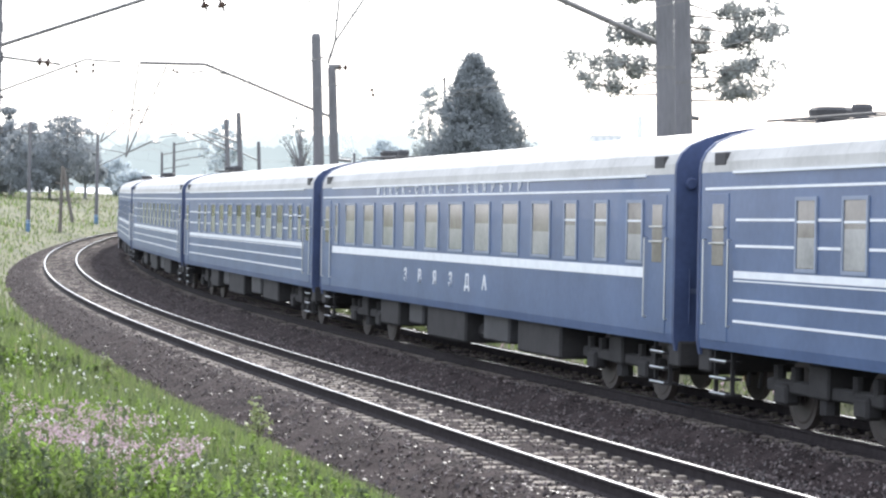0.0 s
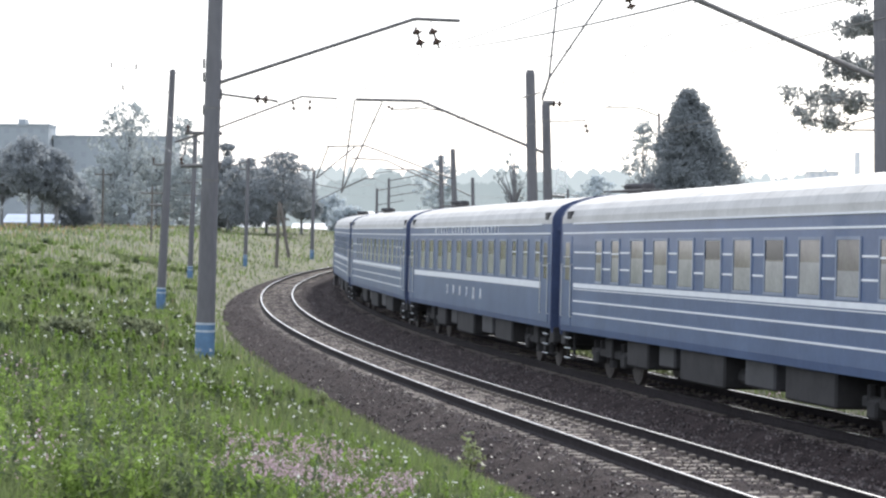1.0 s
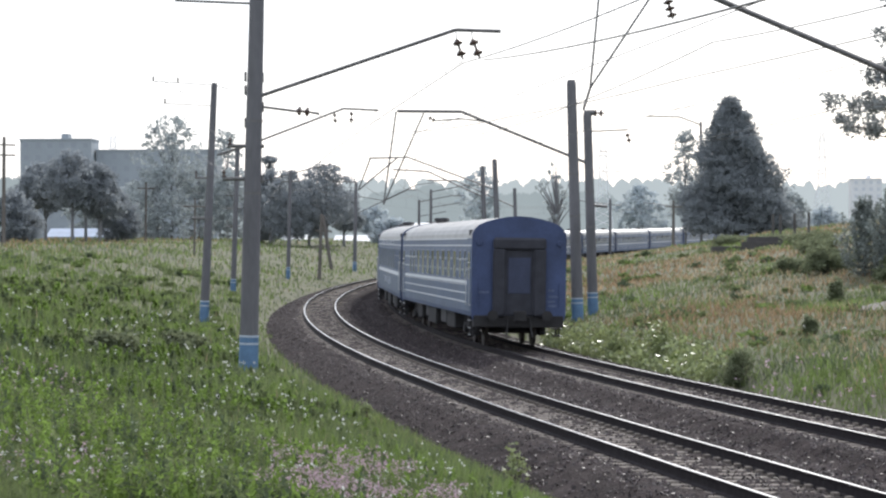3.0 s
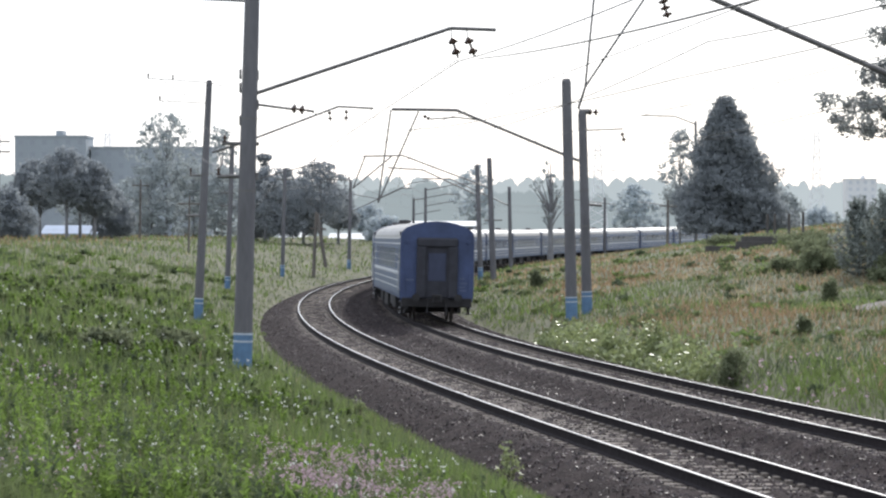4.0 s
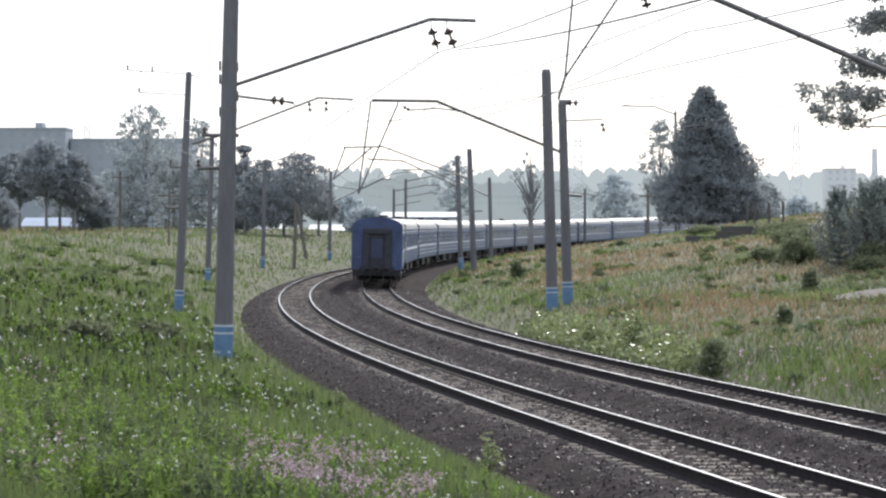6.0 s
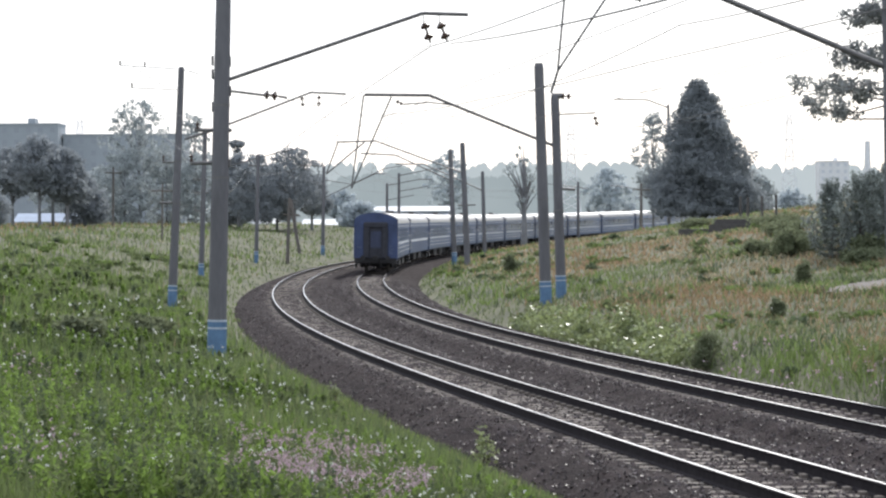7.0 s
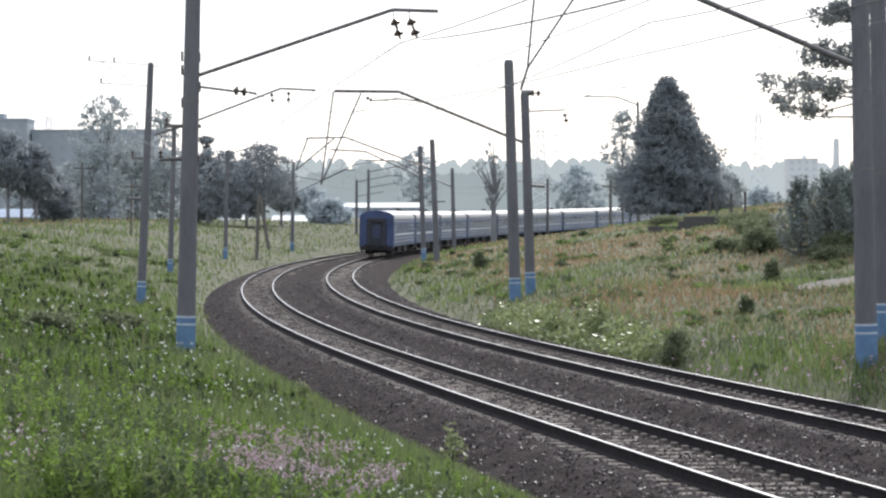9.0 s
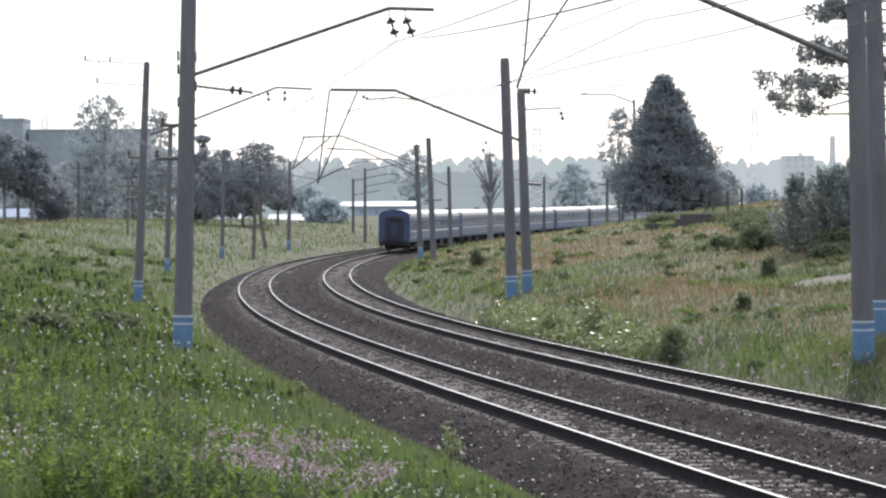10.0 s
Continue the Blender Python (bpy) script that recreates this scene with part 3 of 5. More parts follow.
def add_insulator(mast, a, b, r=0.10, n=3, parent=None):
    foot = Vector(mast["foot"])
    return part("insulator", insulator(bmesh.new(), Vector(a) - foot, Vector(b) - foot, r, n), M_INSUL, parent or mast, "brown ribbed insulator")


def build_line():
    g1, g2 = "overhead line masts", "line-side poles"
    cm = "grey concrete overhead line mast with a blue painted foot"
    # left of the tracks
    m = build_mast("overhead_line_mast", (-6.32, 55, 0.31), (-6.05, 55, 10.41), 0.235, 0.175, "tall grey concrete mast with blue foot and steel bracket arm", "mast", g1)
    arm = add_arm(m, [(-6.05, 55, 7.18), (-5.96, 55, 7.12), (-1.27, 55, 8.68), (-0.18, 55, 8.64)], 0.045, label="long steel bracket arm")
    add_insulator(m, (-1.25, 55, 8.47), (-1.09, 55, 7.96), 0.13, 2)
    add_insulator(m, (-0.87, 55, 8.47), (-0.68, 55, 7.98), 0.13, 2)
    add_arm(m, [(-1.27, 55, 8.68), (-1.25, 55, 8.47)], 0.012, "hanger")
    add_arm(m, [(-0.89, 55, 8.68), (-0.87, 55, 8.47)], 0.012, "hanger")
    add_arm(m, [(-6.09, 55, 6.86), (-5.10, 55, 6.73)], 0.03, "side_bracket")
    add_insulator(m, (-5.13, 55, 6.75), (-4.75, 55, 6.70), 0.12, 2)
    add_arm(m, [(-4.75, 55, 6.70), (-4.57, 55, 6.67)], 0.03, "clamp_rod")
    add_arm(m, [(-6.80, 55, 5.90), (-5.91, 55, 5.89)], 0.045, "crossarm", label="dark steel crossarm")
    add_arm(m, [(-7.05, 55, 5.68), (-6.44, 55, 5.87)], 0.03, "crossarm_brace")
    add_insulator(m, (-6.74, 55, 5.91), (-6.74, 55, 6.10), 0.06, 2)
    add_arm(m, [(-6.91, 55, 5.10), (-6.29, 55, 5.11)], 0.05, "crossarm", label="dark steel crossarm")
    add_arm(m, [(-6.34, 55, 4.98), (-5.96, 55, 5.04), (-5.96, 55, 5.19)], 0.04, "crossarm")
    add_insulator(m, (-6.89, 55, 5.13), (-6.89, 55, 5.32), 0.06, 2)
    add_arm(m, [(-8.06, 55, 9.43), (-6.14, 55, 9.34)], 0.03, "crossarm")
    for k, (t0, dx) in enumerate(((96, -1), (120, -1), (178, -1), (98, 1), (150, 1))):
        c = Vector((-6.15, 55, 7.28))
        p = Vector((c.x + dx * 0.21, c.y, 3.7 + (380 - t0) * 0.01364))
        add_arm(m, [p - Vector((0, 0, 0.12)), p + Vector((0, 0, 0.12))], 0.03, "climbing_bolt")
    # poles farther along the left bank
    p = build_mast("signal_line_pole", (-12.10, 90, 0.39), (-11.64, 90, 9.80), 0.185, 0.12, "grey concrete line pole with thin crossarms and blue foot", "utility pole", g2)
    add_arm(p, [(-14.07, 90, 9.88), (-11.64, 90, 9.71), (-10.97, 90, 9.53)], 0.016, "crossarm")
    add_arm(p, [(-13.61, 90, 8.99), (-11.69, 90, 8.89)], 0.016, "crossarm")
    add_arm(p, [(-13.60, 90, 9.84), (-12.22, 90, 8.98)], 0.014, "crossarm_brace")
    for q in ((-14.07, 90, 9.88), (-13.09, 90, 9.83), (-13.61, 90, 8.99)):
        add_insulator(p, q, (q[0], q[1], q[2] + 0.2), 0.04, 2)
    add_arm(p, [(-12.43, 90, 6.04), (-11.67, 90, 6.03)], 0.04, "crossarm")
    add_arm(p, [(-12.56, 90, 4.44), (-11.73, 90, 4.43)], 0.05, "crossarm")
    add_insulator(p, (-12.38, 90, 6.08), (-12.38, 90, 6.33), 0.05, 2)
    p = build_mast("signal_line_pole", (-16.40, 135, 0.23), (-16.08, 135, 9.10), 0.17, 0.13, "grey concrete pole behind the mast, blue foot", "utility pole", g2)
    add_arm(p, [(-16.09, 135, 8.90), (-9.78, 135, 11.29), (-7.71, 135, 11.18)], 0.06, label="thin steel bracket arm")
    add_insulator(p, (-10.32, 135, 11.03), (-10.25, 135, 10.39), 0.12, 2)
    add_insulator(p, (-9.31, 135, 11.12), (-9.32, 135, 10.42), 0.12, 2)
    for yy in (310, 333, 365):
        a0, b0 = Vector((-16.79, 135, 5.39)), Vector((-15.92, 135, 5.38))
        dz = (333 - yy) * 0.0335
        add_arm(p, [a0 + Vector((0, 0, dz)), b0 + Vector((0, 0, dz))], 0.04, "crossarm")
    p = build_mast("signal_line_pole", (-17.48, 180, 0.25), (-17.27, 180, 8.95), 0.17, 0.13, "grey concrete pole in front of the pines, blue foot", "utility pole", g2)
    add_arm(p, [(-17.99, 180, 8.06), (-16.56, 180, 8.05)], 0.05, "crossarm")
    add_arm(p, [(-19.51, 180, 8.07), (-15.75, 180, 9.07), (-14.14, 180, 9.38)], 0.04)
    h = build_mast("overhead_line_mast", (-15.26, 225, 0.13), (-15.07, 225, 9.10), 0.2, 0.15, "distant concrete mast with bracket arms over the curve", "mast", g1)
    add_arm(h, [(-17.36, 225, 9.18), (-15.07, 225, 9.05)], 0.05)
    add_arm(h, [(-15.10, 225, 5.93), (-10.01, 225, 8.29), (-9.00, 225, 8.28)], 0.05)
    add_arm(h, [(-15.08, 225, 7.71), (-12.36, 225, 7.25)], 0.04, "crossarm")
    ap = build_mast("timber_pole", (-15.85, 190, 0.70), (-15.62, 190, 5.60), 0.16, 0.12, "dark braced timber pole on the bank", "utility pole", g2, M_WOODPOLE, False)
    add_arm(ap, [(-14.81, 190, 0.98), (-15.53, 190, 5.46)], 0.14, "strut", M_WOODPOLE)
    add_arm(ap, [(-16.20, 190, 4.19), (-14.79, 190, 4.18)], 0.06, "crossarm", M_WOODPOLE)
    for b0, t0, dd in (((-11.85, 300, -0.08), (-11.79, 300, 8.54), 300), ((-9.43, 275, 0.36), (-9.37, 275, 9.36), 275)):
        q = build_mast("overhead_line_mast", b0, t0, 0.2, 0.16, "distant concrete mast beside the far curve", "mast", g1, band=False)
        add_arm(q, [(t0[0], t0[1], t0[2] - 0.3), (t0[0] + 4.2, t0[1], t0[2] + 0.5), (t0[0] + 6, t0[1], t0[2] + 0.5)], 0.06)
        add_arm(q, [(t0[0], t0[1], t0[2] - 2.2), (t0[0] + 3.5, t0[1], t0[2] - 1.6)], 0.05, "crossarm")
    # right of the tracks
    c = build_mast("overhead_line_mast", (2.78, 92, 0.33), (2.53, 92, 9.99), 0.24, 0.19, cm, "mast", g1)
    d = build_mast("overhead_line_mast", (3.51, 95, 0.33), (3.28, 95, 8.85), 0.22, 0.17, "shorter concrete mast with insulators and bracket arm", "mast", g1)
    add_arm(d, [(3.32, 95, 6.71), (3.15, 95, 6.79), (-1.94, 95, 8.89), (-4.65, 95, 8.93)], 0.065, label="long steel bracket arm")
    add_arm(d, [(-0.96, 95, 8.48), (-1.94, 95, 8.59), (-3.07, 95, 8.52)], 0.03, "registration_arm")
    add_insulator(d, (-3.07, 95, 8.52), (-3.35, 95, 8.67), 0.1, 2)
    add_arm(d, [(3.14, 95, 8.83), (3.57, 95, 8.83)], 0.12, "cap_plate")
    add_insulator(d, (3.52, 95, 8.81), (3.99, 95, 8.80), 0.16, 2)
    add_arm(d, [(3.37, 95, 8.05), (4.97, 95, 8.11)], 0.03, "side_bracket")
    add_insulator(d, (4.93, 95, 7.97), (5.04, 95, 7.55), 0.11, 2)
    add_arm(d, [(3.49, 95, 4.97), (4.11, 95, 4.92)], 0.06, "crossarm")
    add_arm(d, [(-4.69, 95, 8.89), (-5.22, 95, 5.03), (-3.54, 95, 8.83)], 0.034, "hanger_rod")
    e = build_mast("overhead_line_mast", (-0.65, 158, 0.26), (-0.98, 158, 9.03), 0.22, 0.17, "grey concrete overhead line mast beside the far curve", "mast", g1, band=False)
    add_arm(e, [(-1.03, 158, 6.96), (-6.97, 158, 9.19), (-9.71, 158, 9.13)], 0.055, label="steel bracket arm")
    add_arm(e, [(-9.59, 158, 9.13), (-10.43, 158, 6.91), (-7.75, 158, 9.12)], 0.05, "hanger_rod")
    add_arm(e, [(-1.32, 158, 4.69), (-0.07, 158, 4.72)], 0.05, "crossarm")
    f = build_mast("overhead_line_mast", (-1.69, 172, 0.47), (-1.97, 172, 9.00), 0.2, 0.16, cm, "mast", g1)
    add_arm(f, [(-1.94, 172, 6.66), (-6.10, 172, 8.60), (-8.74, 172, 8.75)], 0.055, label="steel bracket arm")
    add_arm(f, [(-5.60, 172, 7.79), (-6.96, 172, 7.59), (-9.45, 172, 6.41)], 0.03, "registration_arm")
    g = build_mast("overhead_line_mast", (0.73, 215, 1.03), (0.56, 215, 8.23), 0.2, 0.16, cm, "mast", g1, band=False)
    add_arm(g, [(0.71, 215, 6.36), (-4.97, 215, 8.96), (-7.64, 215, 8.98)], 0.06)
    for b0, t0 in (((14.54, 328, 1.81), (14.59, 328, 9.05)), ((26.54, 368, 2.06), (26.58, 368, 9.26))):
        q = build_mast("overhead_line_mast", b0, t0, 0.22, 0.18, "far concrete mast before the passing train", "mast", g1, band=False)
        add_arm(q, [(t0[0] + 1.5, t0[1], t0[2] - 1.0), (t0[0] - 5, t0[1], t0[2] - 0.2)], 0.06)
    q = build_mast("overhead_line_mast", (26.80, 318, 3.52), (26.74, 318, 19.58), 0.22, 0.17, "far concrete mast behind the dense tree", "mast", g1, band=False)
    add_arm(q, [(26.73, 318, 19.11), (23.83, 318, 20.23), (19.26, 318, 20.34)], 0.1)
    j = build_mast("overhead_line_mast", (9.22, 50, -0.21), (9.04, 50, 10.32), 0.245, 0.19, "near grey concrete mast with long bracket arm", "mast", g1)
    add_arm(j, [(9.04, 50, 6.96), (8.89, 50, 7.01), (4.39, 50, 8.95), (2.04, 50, 8.99)], 0.065, label="long steel bracket arm")
    add_arm(j, [(1.99, 50, 9.00), (1.79, 50, 6.94), (3.16, 50, 8.99)], 0.024, "hanger_rod")
    add_arm(j, [(1.79, 50, 6.94), (1.64, 50, 6.46)], 0.028, "hanger_rod")
    add_insulator(j, (3.48, 50, 8.87), (3.60, 50, 8.44), 0.12, 3)
    k = build_mast("overhead_line_mast", (10.40, 54, -0.53), (10.20, 54, 9.91), 0.235, 0.19, "second grey concrete mast close behind the first", "mast", g1)
    add_arm(k, [(10.30, 54, 5.50), (10.66, 54, 5.45)], 0.06, "crossarm")
    add_arm(k, [(10.30, 54, 5.54), (10.41, 54, 5.35)], 0.07, "crossarm")

    # wooden poles of the local line across the meadow
    for x, y, top, r, n in ((-44.6, 200, 12.6, 0.16, 2), (-46.9, 260, 11.3, 0.15, 2), (-41.6, 260, 10.0, 0.13, 1), (-27.7, 200, 7.1, 0.09, 1), (18.64, 260, 7.7, 0.13, 1)):
        q = build_mast("timber_pole", (x, y, 0), (x + 0.1, y, top), r * 1.15, r * 0.85, "hazy weathered timber pole with short crossarms", "utility pole", g2, M_WOODPOLE, False)
        for c in range(n):
            add_arm(q, [(x - 0.9, y, top - 0.7 - 0.9 * c), (x + 1.1, y, top - 0.75 - 0.9 * c)], 0.07, "crossarm", M_WOODPOLE)


def wire(name, pts, r, label, material=None):
    cu = bpy.data.curves.new(name, "CURVE")
    cu.dimensions, cu.bevel_depth, cu.bevel_resolution = "3D", r, 1
    sp = cu.splines.new("POLY")
    sp.points.add(len(pts) - 1)
    for q, p in zip(sp.points, pts):
        q.co = (*p, 1)
    tmp = new("wire_source", cu)
    dg = bpy.context.evaluated_depsgraph_get()
    me = bpy.data.meshes.new_from_object(tmp.evaluated_get(dg))
    bpy.data.objects.remove(tmp)
    me.materials.clear()
    me.materials.append(material or M_WIRE)
    return me


def build_catenary(u, supports, label):
    """Messenger wire that sags from support to support, contact wire below it, and droppers."""
    cat = thing("overhead_wire", Matrix.Identity(4), label, "overhead wire", "wires over the tracks")
    pts, low = [], []
    for a0, b0 in zip(supports, supports[1:]):
        n = 14
        for k in range(n + (b0 == supports[-1])):
            t = k / n
            s = a0 + (b0 - a0) * t
            side = 0.28 * (1 if supports.index(a0) % 2 else -1) * (1 - 2 * t)
            p, _ = on_line(s, u + side, 7.75 - 4 * 0.55 * t * (1 - t))
            q, _ = on_line(s, u + side, 6.45)
            pts.append(p)
            low.append(q)
    part("messenger_wire", wire("messenger_wire", pts, 0.013, ""), None, cat)
    part("contact_wire", wire("contact_wire", low, 0.008, ""), None, cat)
    for p, q in list(zip(pts, low))[2::4]:
        part("dropper", rod(bmesh.new(), p, q, 0.004, seg=4), M_WIRE, cat)


def cable(a0, b0, sag, r, label):
    a0, b0 = Vector(a0), Vector(b0)
    pts = [a0.lerp(b0, t) - Vector((0, 0, 4 * sag * t * (1 - t))) for t in np.linspace(0, 1, 17)]
    ob = new("power_cable", wire("power_cable", pts, r, ""))
    tagged(ob, label, "cable", "cables strung between poles")


build_line()
build_catenary(GAP, [6, 57, 138, 180, 228, 280, 330, 400], "thin overhead wires above the nearer track")
build_catenary(0.0, [8, 51, 96, 160, 215, 330, 370, 440], "thin overhead wires above the farther track")
for a0, b0, sag, r in (((-4.75, 55, 6.70), (-4.65, 95, 8.93), 0.35, 0.009), ((-1.09, 55, 7.93), (-10.25, 135, 10.36), 0.3, 0.009), ((-0.60, 55, 7.95), (2.81, 22, 6.06), 0.10, 0.014), ((-6.84, 130, 9.68), (0.07, 95, 8.68), 0.2, 0.02), ((0.07, 95, 8.68), (5.44, 72, 8.62), 0.08, 0.018), ((5.44, 72, 8.62), (9.46, 46, 8.18), 0.02, 0.016),
                       ((6.63, 170, 9.97), (11.4, 80, 8.09), 0.3, 0.016), ((11.4, 80, 8.09), (13.2, 54, 7.6), 0.1, 0.016),
                       ((-6.74, 55, 6.10), (-14.06, 90, 10.08), 0.4, 0.007), ((-6.89, 55, 5.32), (-13.60, 90, 9.21), 0.5, 0.007), ((-9.32, 135, 10.39), (-10.01, 225, 8.29), 0.6, 0.009),
                       ((-19.51, 180, 8.07), (-17.36, 225, 9.18), 0.8, 0.010), ((-12.38, 90, 6.33), (-16.75, 135, 5.39), 0.4, 0.007), ((3.99, 95, 8.80), (10.41, 54, 7.91), 0.3, 0.008),
                       ((5.04, 95, 7.55), (10.27, 54, 7.11), 0.4, 0.008), ((-16.19, 135, 4.32), (-17.99, 180, 8.06), 0.5, 0.007)):
    cable(a0, b0, sag, r, "thin dark cable strung between line poles")

# ---- trees, buildings and the distance ----
M_BARK = mat("grey_bark", (0.10, 0.085, 0.075), 0.9, vary=0.35, scale=2, bump=0.4, bump_scale=12)
# bark of the far trees, paled to stand in for haze
M_BARKF = mat("hazed_trunk_bark", (0.20, 0.20, 0.205), 0.9, vary=0.25, scale=2)
# far foliage: base colours lightened and greyed to imitate haze
M_LEAFBIG = mat("hazed_lime_foliage", (0.31, 0.335, 0.345), 0.9, vary=0.05, scale=0.5, per=0.05, thin=0.58, spec=0.0)
M_LEAFBIRCH = mat("hazed_birch_foliage", (0.42, 0.455, 0.455), 0.9, vary=0.15, scale=0.5, per=0.15, thin=0.5, spec=0.0)
M_LEAFPINE = mat("hazed_far_pine_needles", (0.31, 0.335, 0.35), 0.9, vary=0.05, scale=0.5, per=0.05, thin=0.55, spec=0.0)
M_LEAFFAR = mat("hazed_distant_foliage", (0.50, 0.55, 0.57), 0.9, vary=0.1, scale=0.3, per=0.1, thin=0.5, spec=0.0)
# haze at middle distance is put into these two needle colours as well
M_NEEDLE = mat("hazed_pine_needles", (0.28, 0.295, 0.29), 0.8, vary=0.2, scale=1.5, per=0.25, thin=0.45, spec=0.05)
M_YOUNG = mat("hazed_young_pine_needles", (0.28, 0.31, 0.285), 0.8, vary=0.2, scale=1.0, per=0.25, thin=0.45, spec=0.05)
M_BUSH = mat("bank_shrub_leaves", (0.20, 0.225, 0.135), 0.8, vary=0.15, scale=1.0, per=0.25, thin=0.5, spec=0.05)
# yellowish leaf, base raised to take in the sky glints on it
M_PALELEAF = mat("pale_leaf_with_glint", (0.27, 0.31, 0.14), 0.38, vary=0.25, scale=3, per=0.35, thin=0.35)
# wall and window colours carry a blue-grey haze tint
M_WALLH = mat("hazed_panel_wall", (0.34, 0.375, 0.40), 0.9, vary=0.08, scale=0.2)
M_WINH = mat("hazed_grey_window", (0.30, 0.33, 0.36), 0.4, vary=0.1)
# tower windows brought close to the wall tone, as if washed out by haze
M_PALEWIN = mat("haze_pale_window", (0.62, 0.64, 0.66), 0.4, vary=0.1)
# white sheet roofs; also the far tower and chimney, whitened to imitate haze
M_ROOFHAZE = mat("pale_roof_and_haze_wall", (0.75, 0.75, 0.74), 0.5, vary=0.08, scale=0.5)
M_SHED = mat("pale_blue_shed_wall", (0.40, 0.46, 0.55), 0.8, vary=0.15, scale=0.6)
# steel made almost white to stand in for haze
M_PYLON = mat("hazed_pylon_steel", (0.8, 0.81, 0.82), 0.6, vary=0.1)
M_TIMBER = mat("old_fence_timber", (0.085, 0.078, 0.072), 0.85, vary=0.3, scale=3)


def fast_mesh(name, verts, faces, mats, idx=None):
    """A mesh from number arrays; all faces have the same count of corners."""
    me = bpy.data.meshes.new(name)
    n, k = faces.shape
    me.vertices.add(len(verts))
    me.vertices.foreach_set("co", np.ascontiguousarray(verts, np.float32).ravel())
    me.loops.add(n * k)
    me.loops.foreach_set("vertex_index", np.ascontiguousarray(faces, np.int32).ravel())
    me.polygons.add(n)
    me.polygons.foreach_set("loop_start", np.arange(0, n * k, k, dtype=np.int32))
    for m in mats:
        me.materials.append(m)
    if idx is not None:
        me.polygons.foreach_set("material_index", np.ascontiguousarray(idx, np.int32))
    me.update(calc_edges=True)
    return me


def unit(v):
    return v / np.maximum(np.linalg.norm(v, axis=1, keepdims=True), 1e-9)


def leaf_quads(c, size, rng, long=1.6, droop=None):
    """Diamond leaves at the centres c, turned at random; size: one number or one for each."""
    n = len(c)
    a = unit(rng.normal(size=(n, 3)))
    if droop is not None:
        a = unit(a + np.asarray(droop))
    b = unit(np.cross(a, rng.normal(size=(n, 3))))
    s = (np.broadcast_to(np.asarray(size, float), (n,)) * rng.uniform(0.6, 1.3, n))[:, None]
    v = np.stack([c - a * s * long / 2, c + b * s / 2, c + a * s * long / 2, c - b * s / 2], 1).reshape(-1, 3)
    return v, np.arange(4 * n).reshape(-1, 4)


def clumps(centres, radius, per, size, rng, long=1.6):
    r = np.broadcast_to(np.asarray(radius, float), (len(centres),))
    d = unit(rng.normal(size=(len(centres) * per, 3))) * (rng.random((len(centres) * per, 1)) ** 0.45)
    c = np.repeat(centres, per, 0) + d * np.repeat(r, per)[:, None] * np.array([1, 1, 0.75])
    return leaf_quads(c, size, rng, long)


def branch_rods(bm, base, ends, r):
    for e in ends:
        e = Vector(e)
        start = Vector((base.x, base.y, base.z + (e.z - base.z) * 0.62))
        mid = start.lerp(e, 0.5) + Vector((0, 0, 0.05 * (e - start).length))
        rod(bm, start, mid, r, r * 0.7, 5)
        rod(bm, mid, e, r * 0.7, r * 0.25, 5)


def build_tree(name, base, top_z, shape, n, per, size, clump, leaf, bark, label, category, seed, trunk=0.25, bare=0.0, group="", depth=1.0):
    """shape: from the share of the height to (centre shift, half width). bare: share of the trunk without leaves."""
    rng = np.random.default_rng(seed)
    x, y = base[0], base[1]
    z0 = gz(x, y) - 0.2
    H = top_z - z0
    tree = thing(name, Matrix.Translation((x, y, z0)), label, category, group)
    h = bare + (1 - bare) * rng.random(n * 3)
    sx = np.array([shape(t) for t in h])
    keep = rng.random(len(h)) < sx[:, 1] / sx[:, 1].max() + 0.08
    h, sx = h[keep][:n], sx[keep][:n]
    ang, rad = rng.uniform(0, math.tau, len(h)), rng.random(len(h)) ** 0.4
    lump = 1 + 0.16 * np.sin(ang * 3 + h * 17) + rng.normal(0, 0.07, len(h))
    c = np.stack([sx[:, 0] + np.cos(ang) * rad * sx[:, 1] * lump, np.sin(ang) * rad * sx[:, 1] * depth * lump, h * H * 0.985], 1)
    v, f = clumps(c, clump, per, size, rng)
    bm = bmesh.new()
    lathe(bm, (0, 0, 0), (0, 0, H * 0.93), [(0, trunk * 1.25), (0.06, trunk), (0.5, trunk * 0.6), (1, trunk * 0.12)], 9)
    part("trunk", bm, bark, tree, smooth=True)
    bm = bmesh.new()
    branch_rods(bm, Vector((0, 0, 0)), c[:: max(1, len(c) // 26)], trunk * 0.28)
    part("branchwork", bm, bark, tree)
    part("crown", fast_mesh("crown", v, f, [leaf]), None, tree)
    return tree


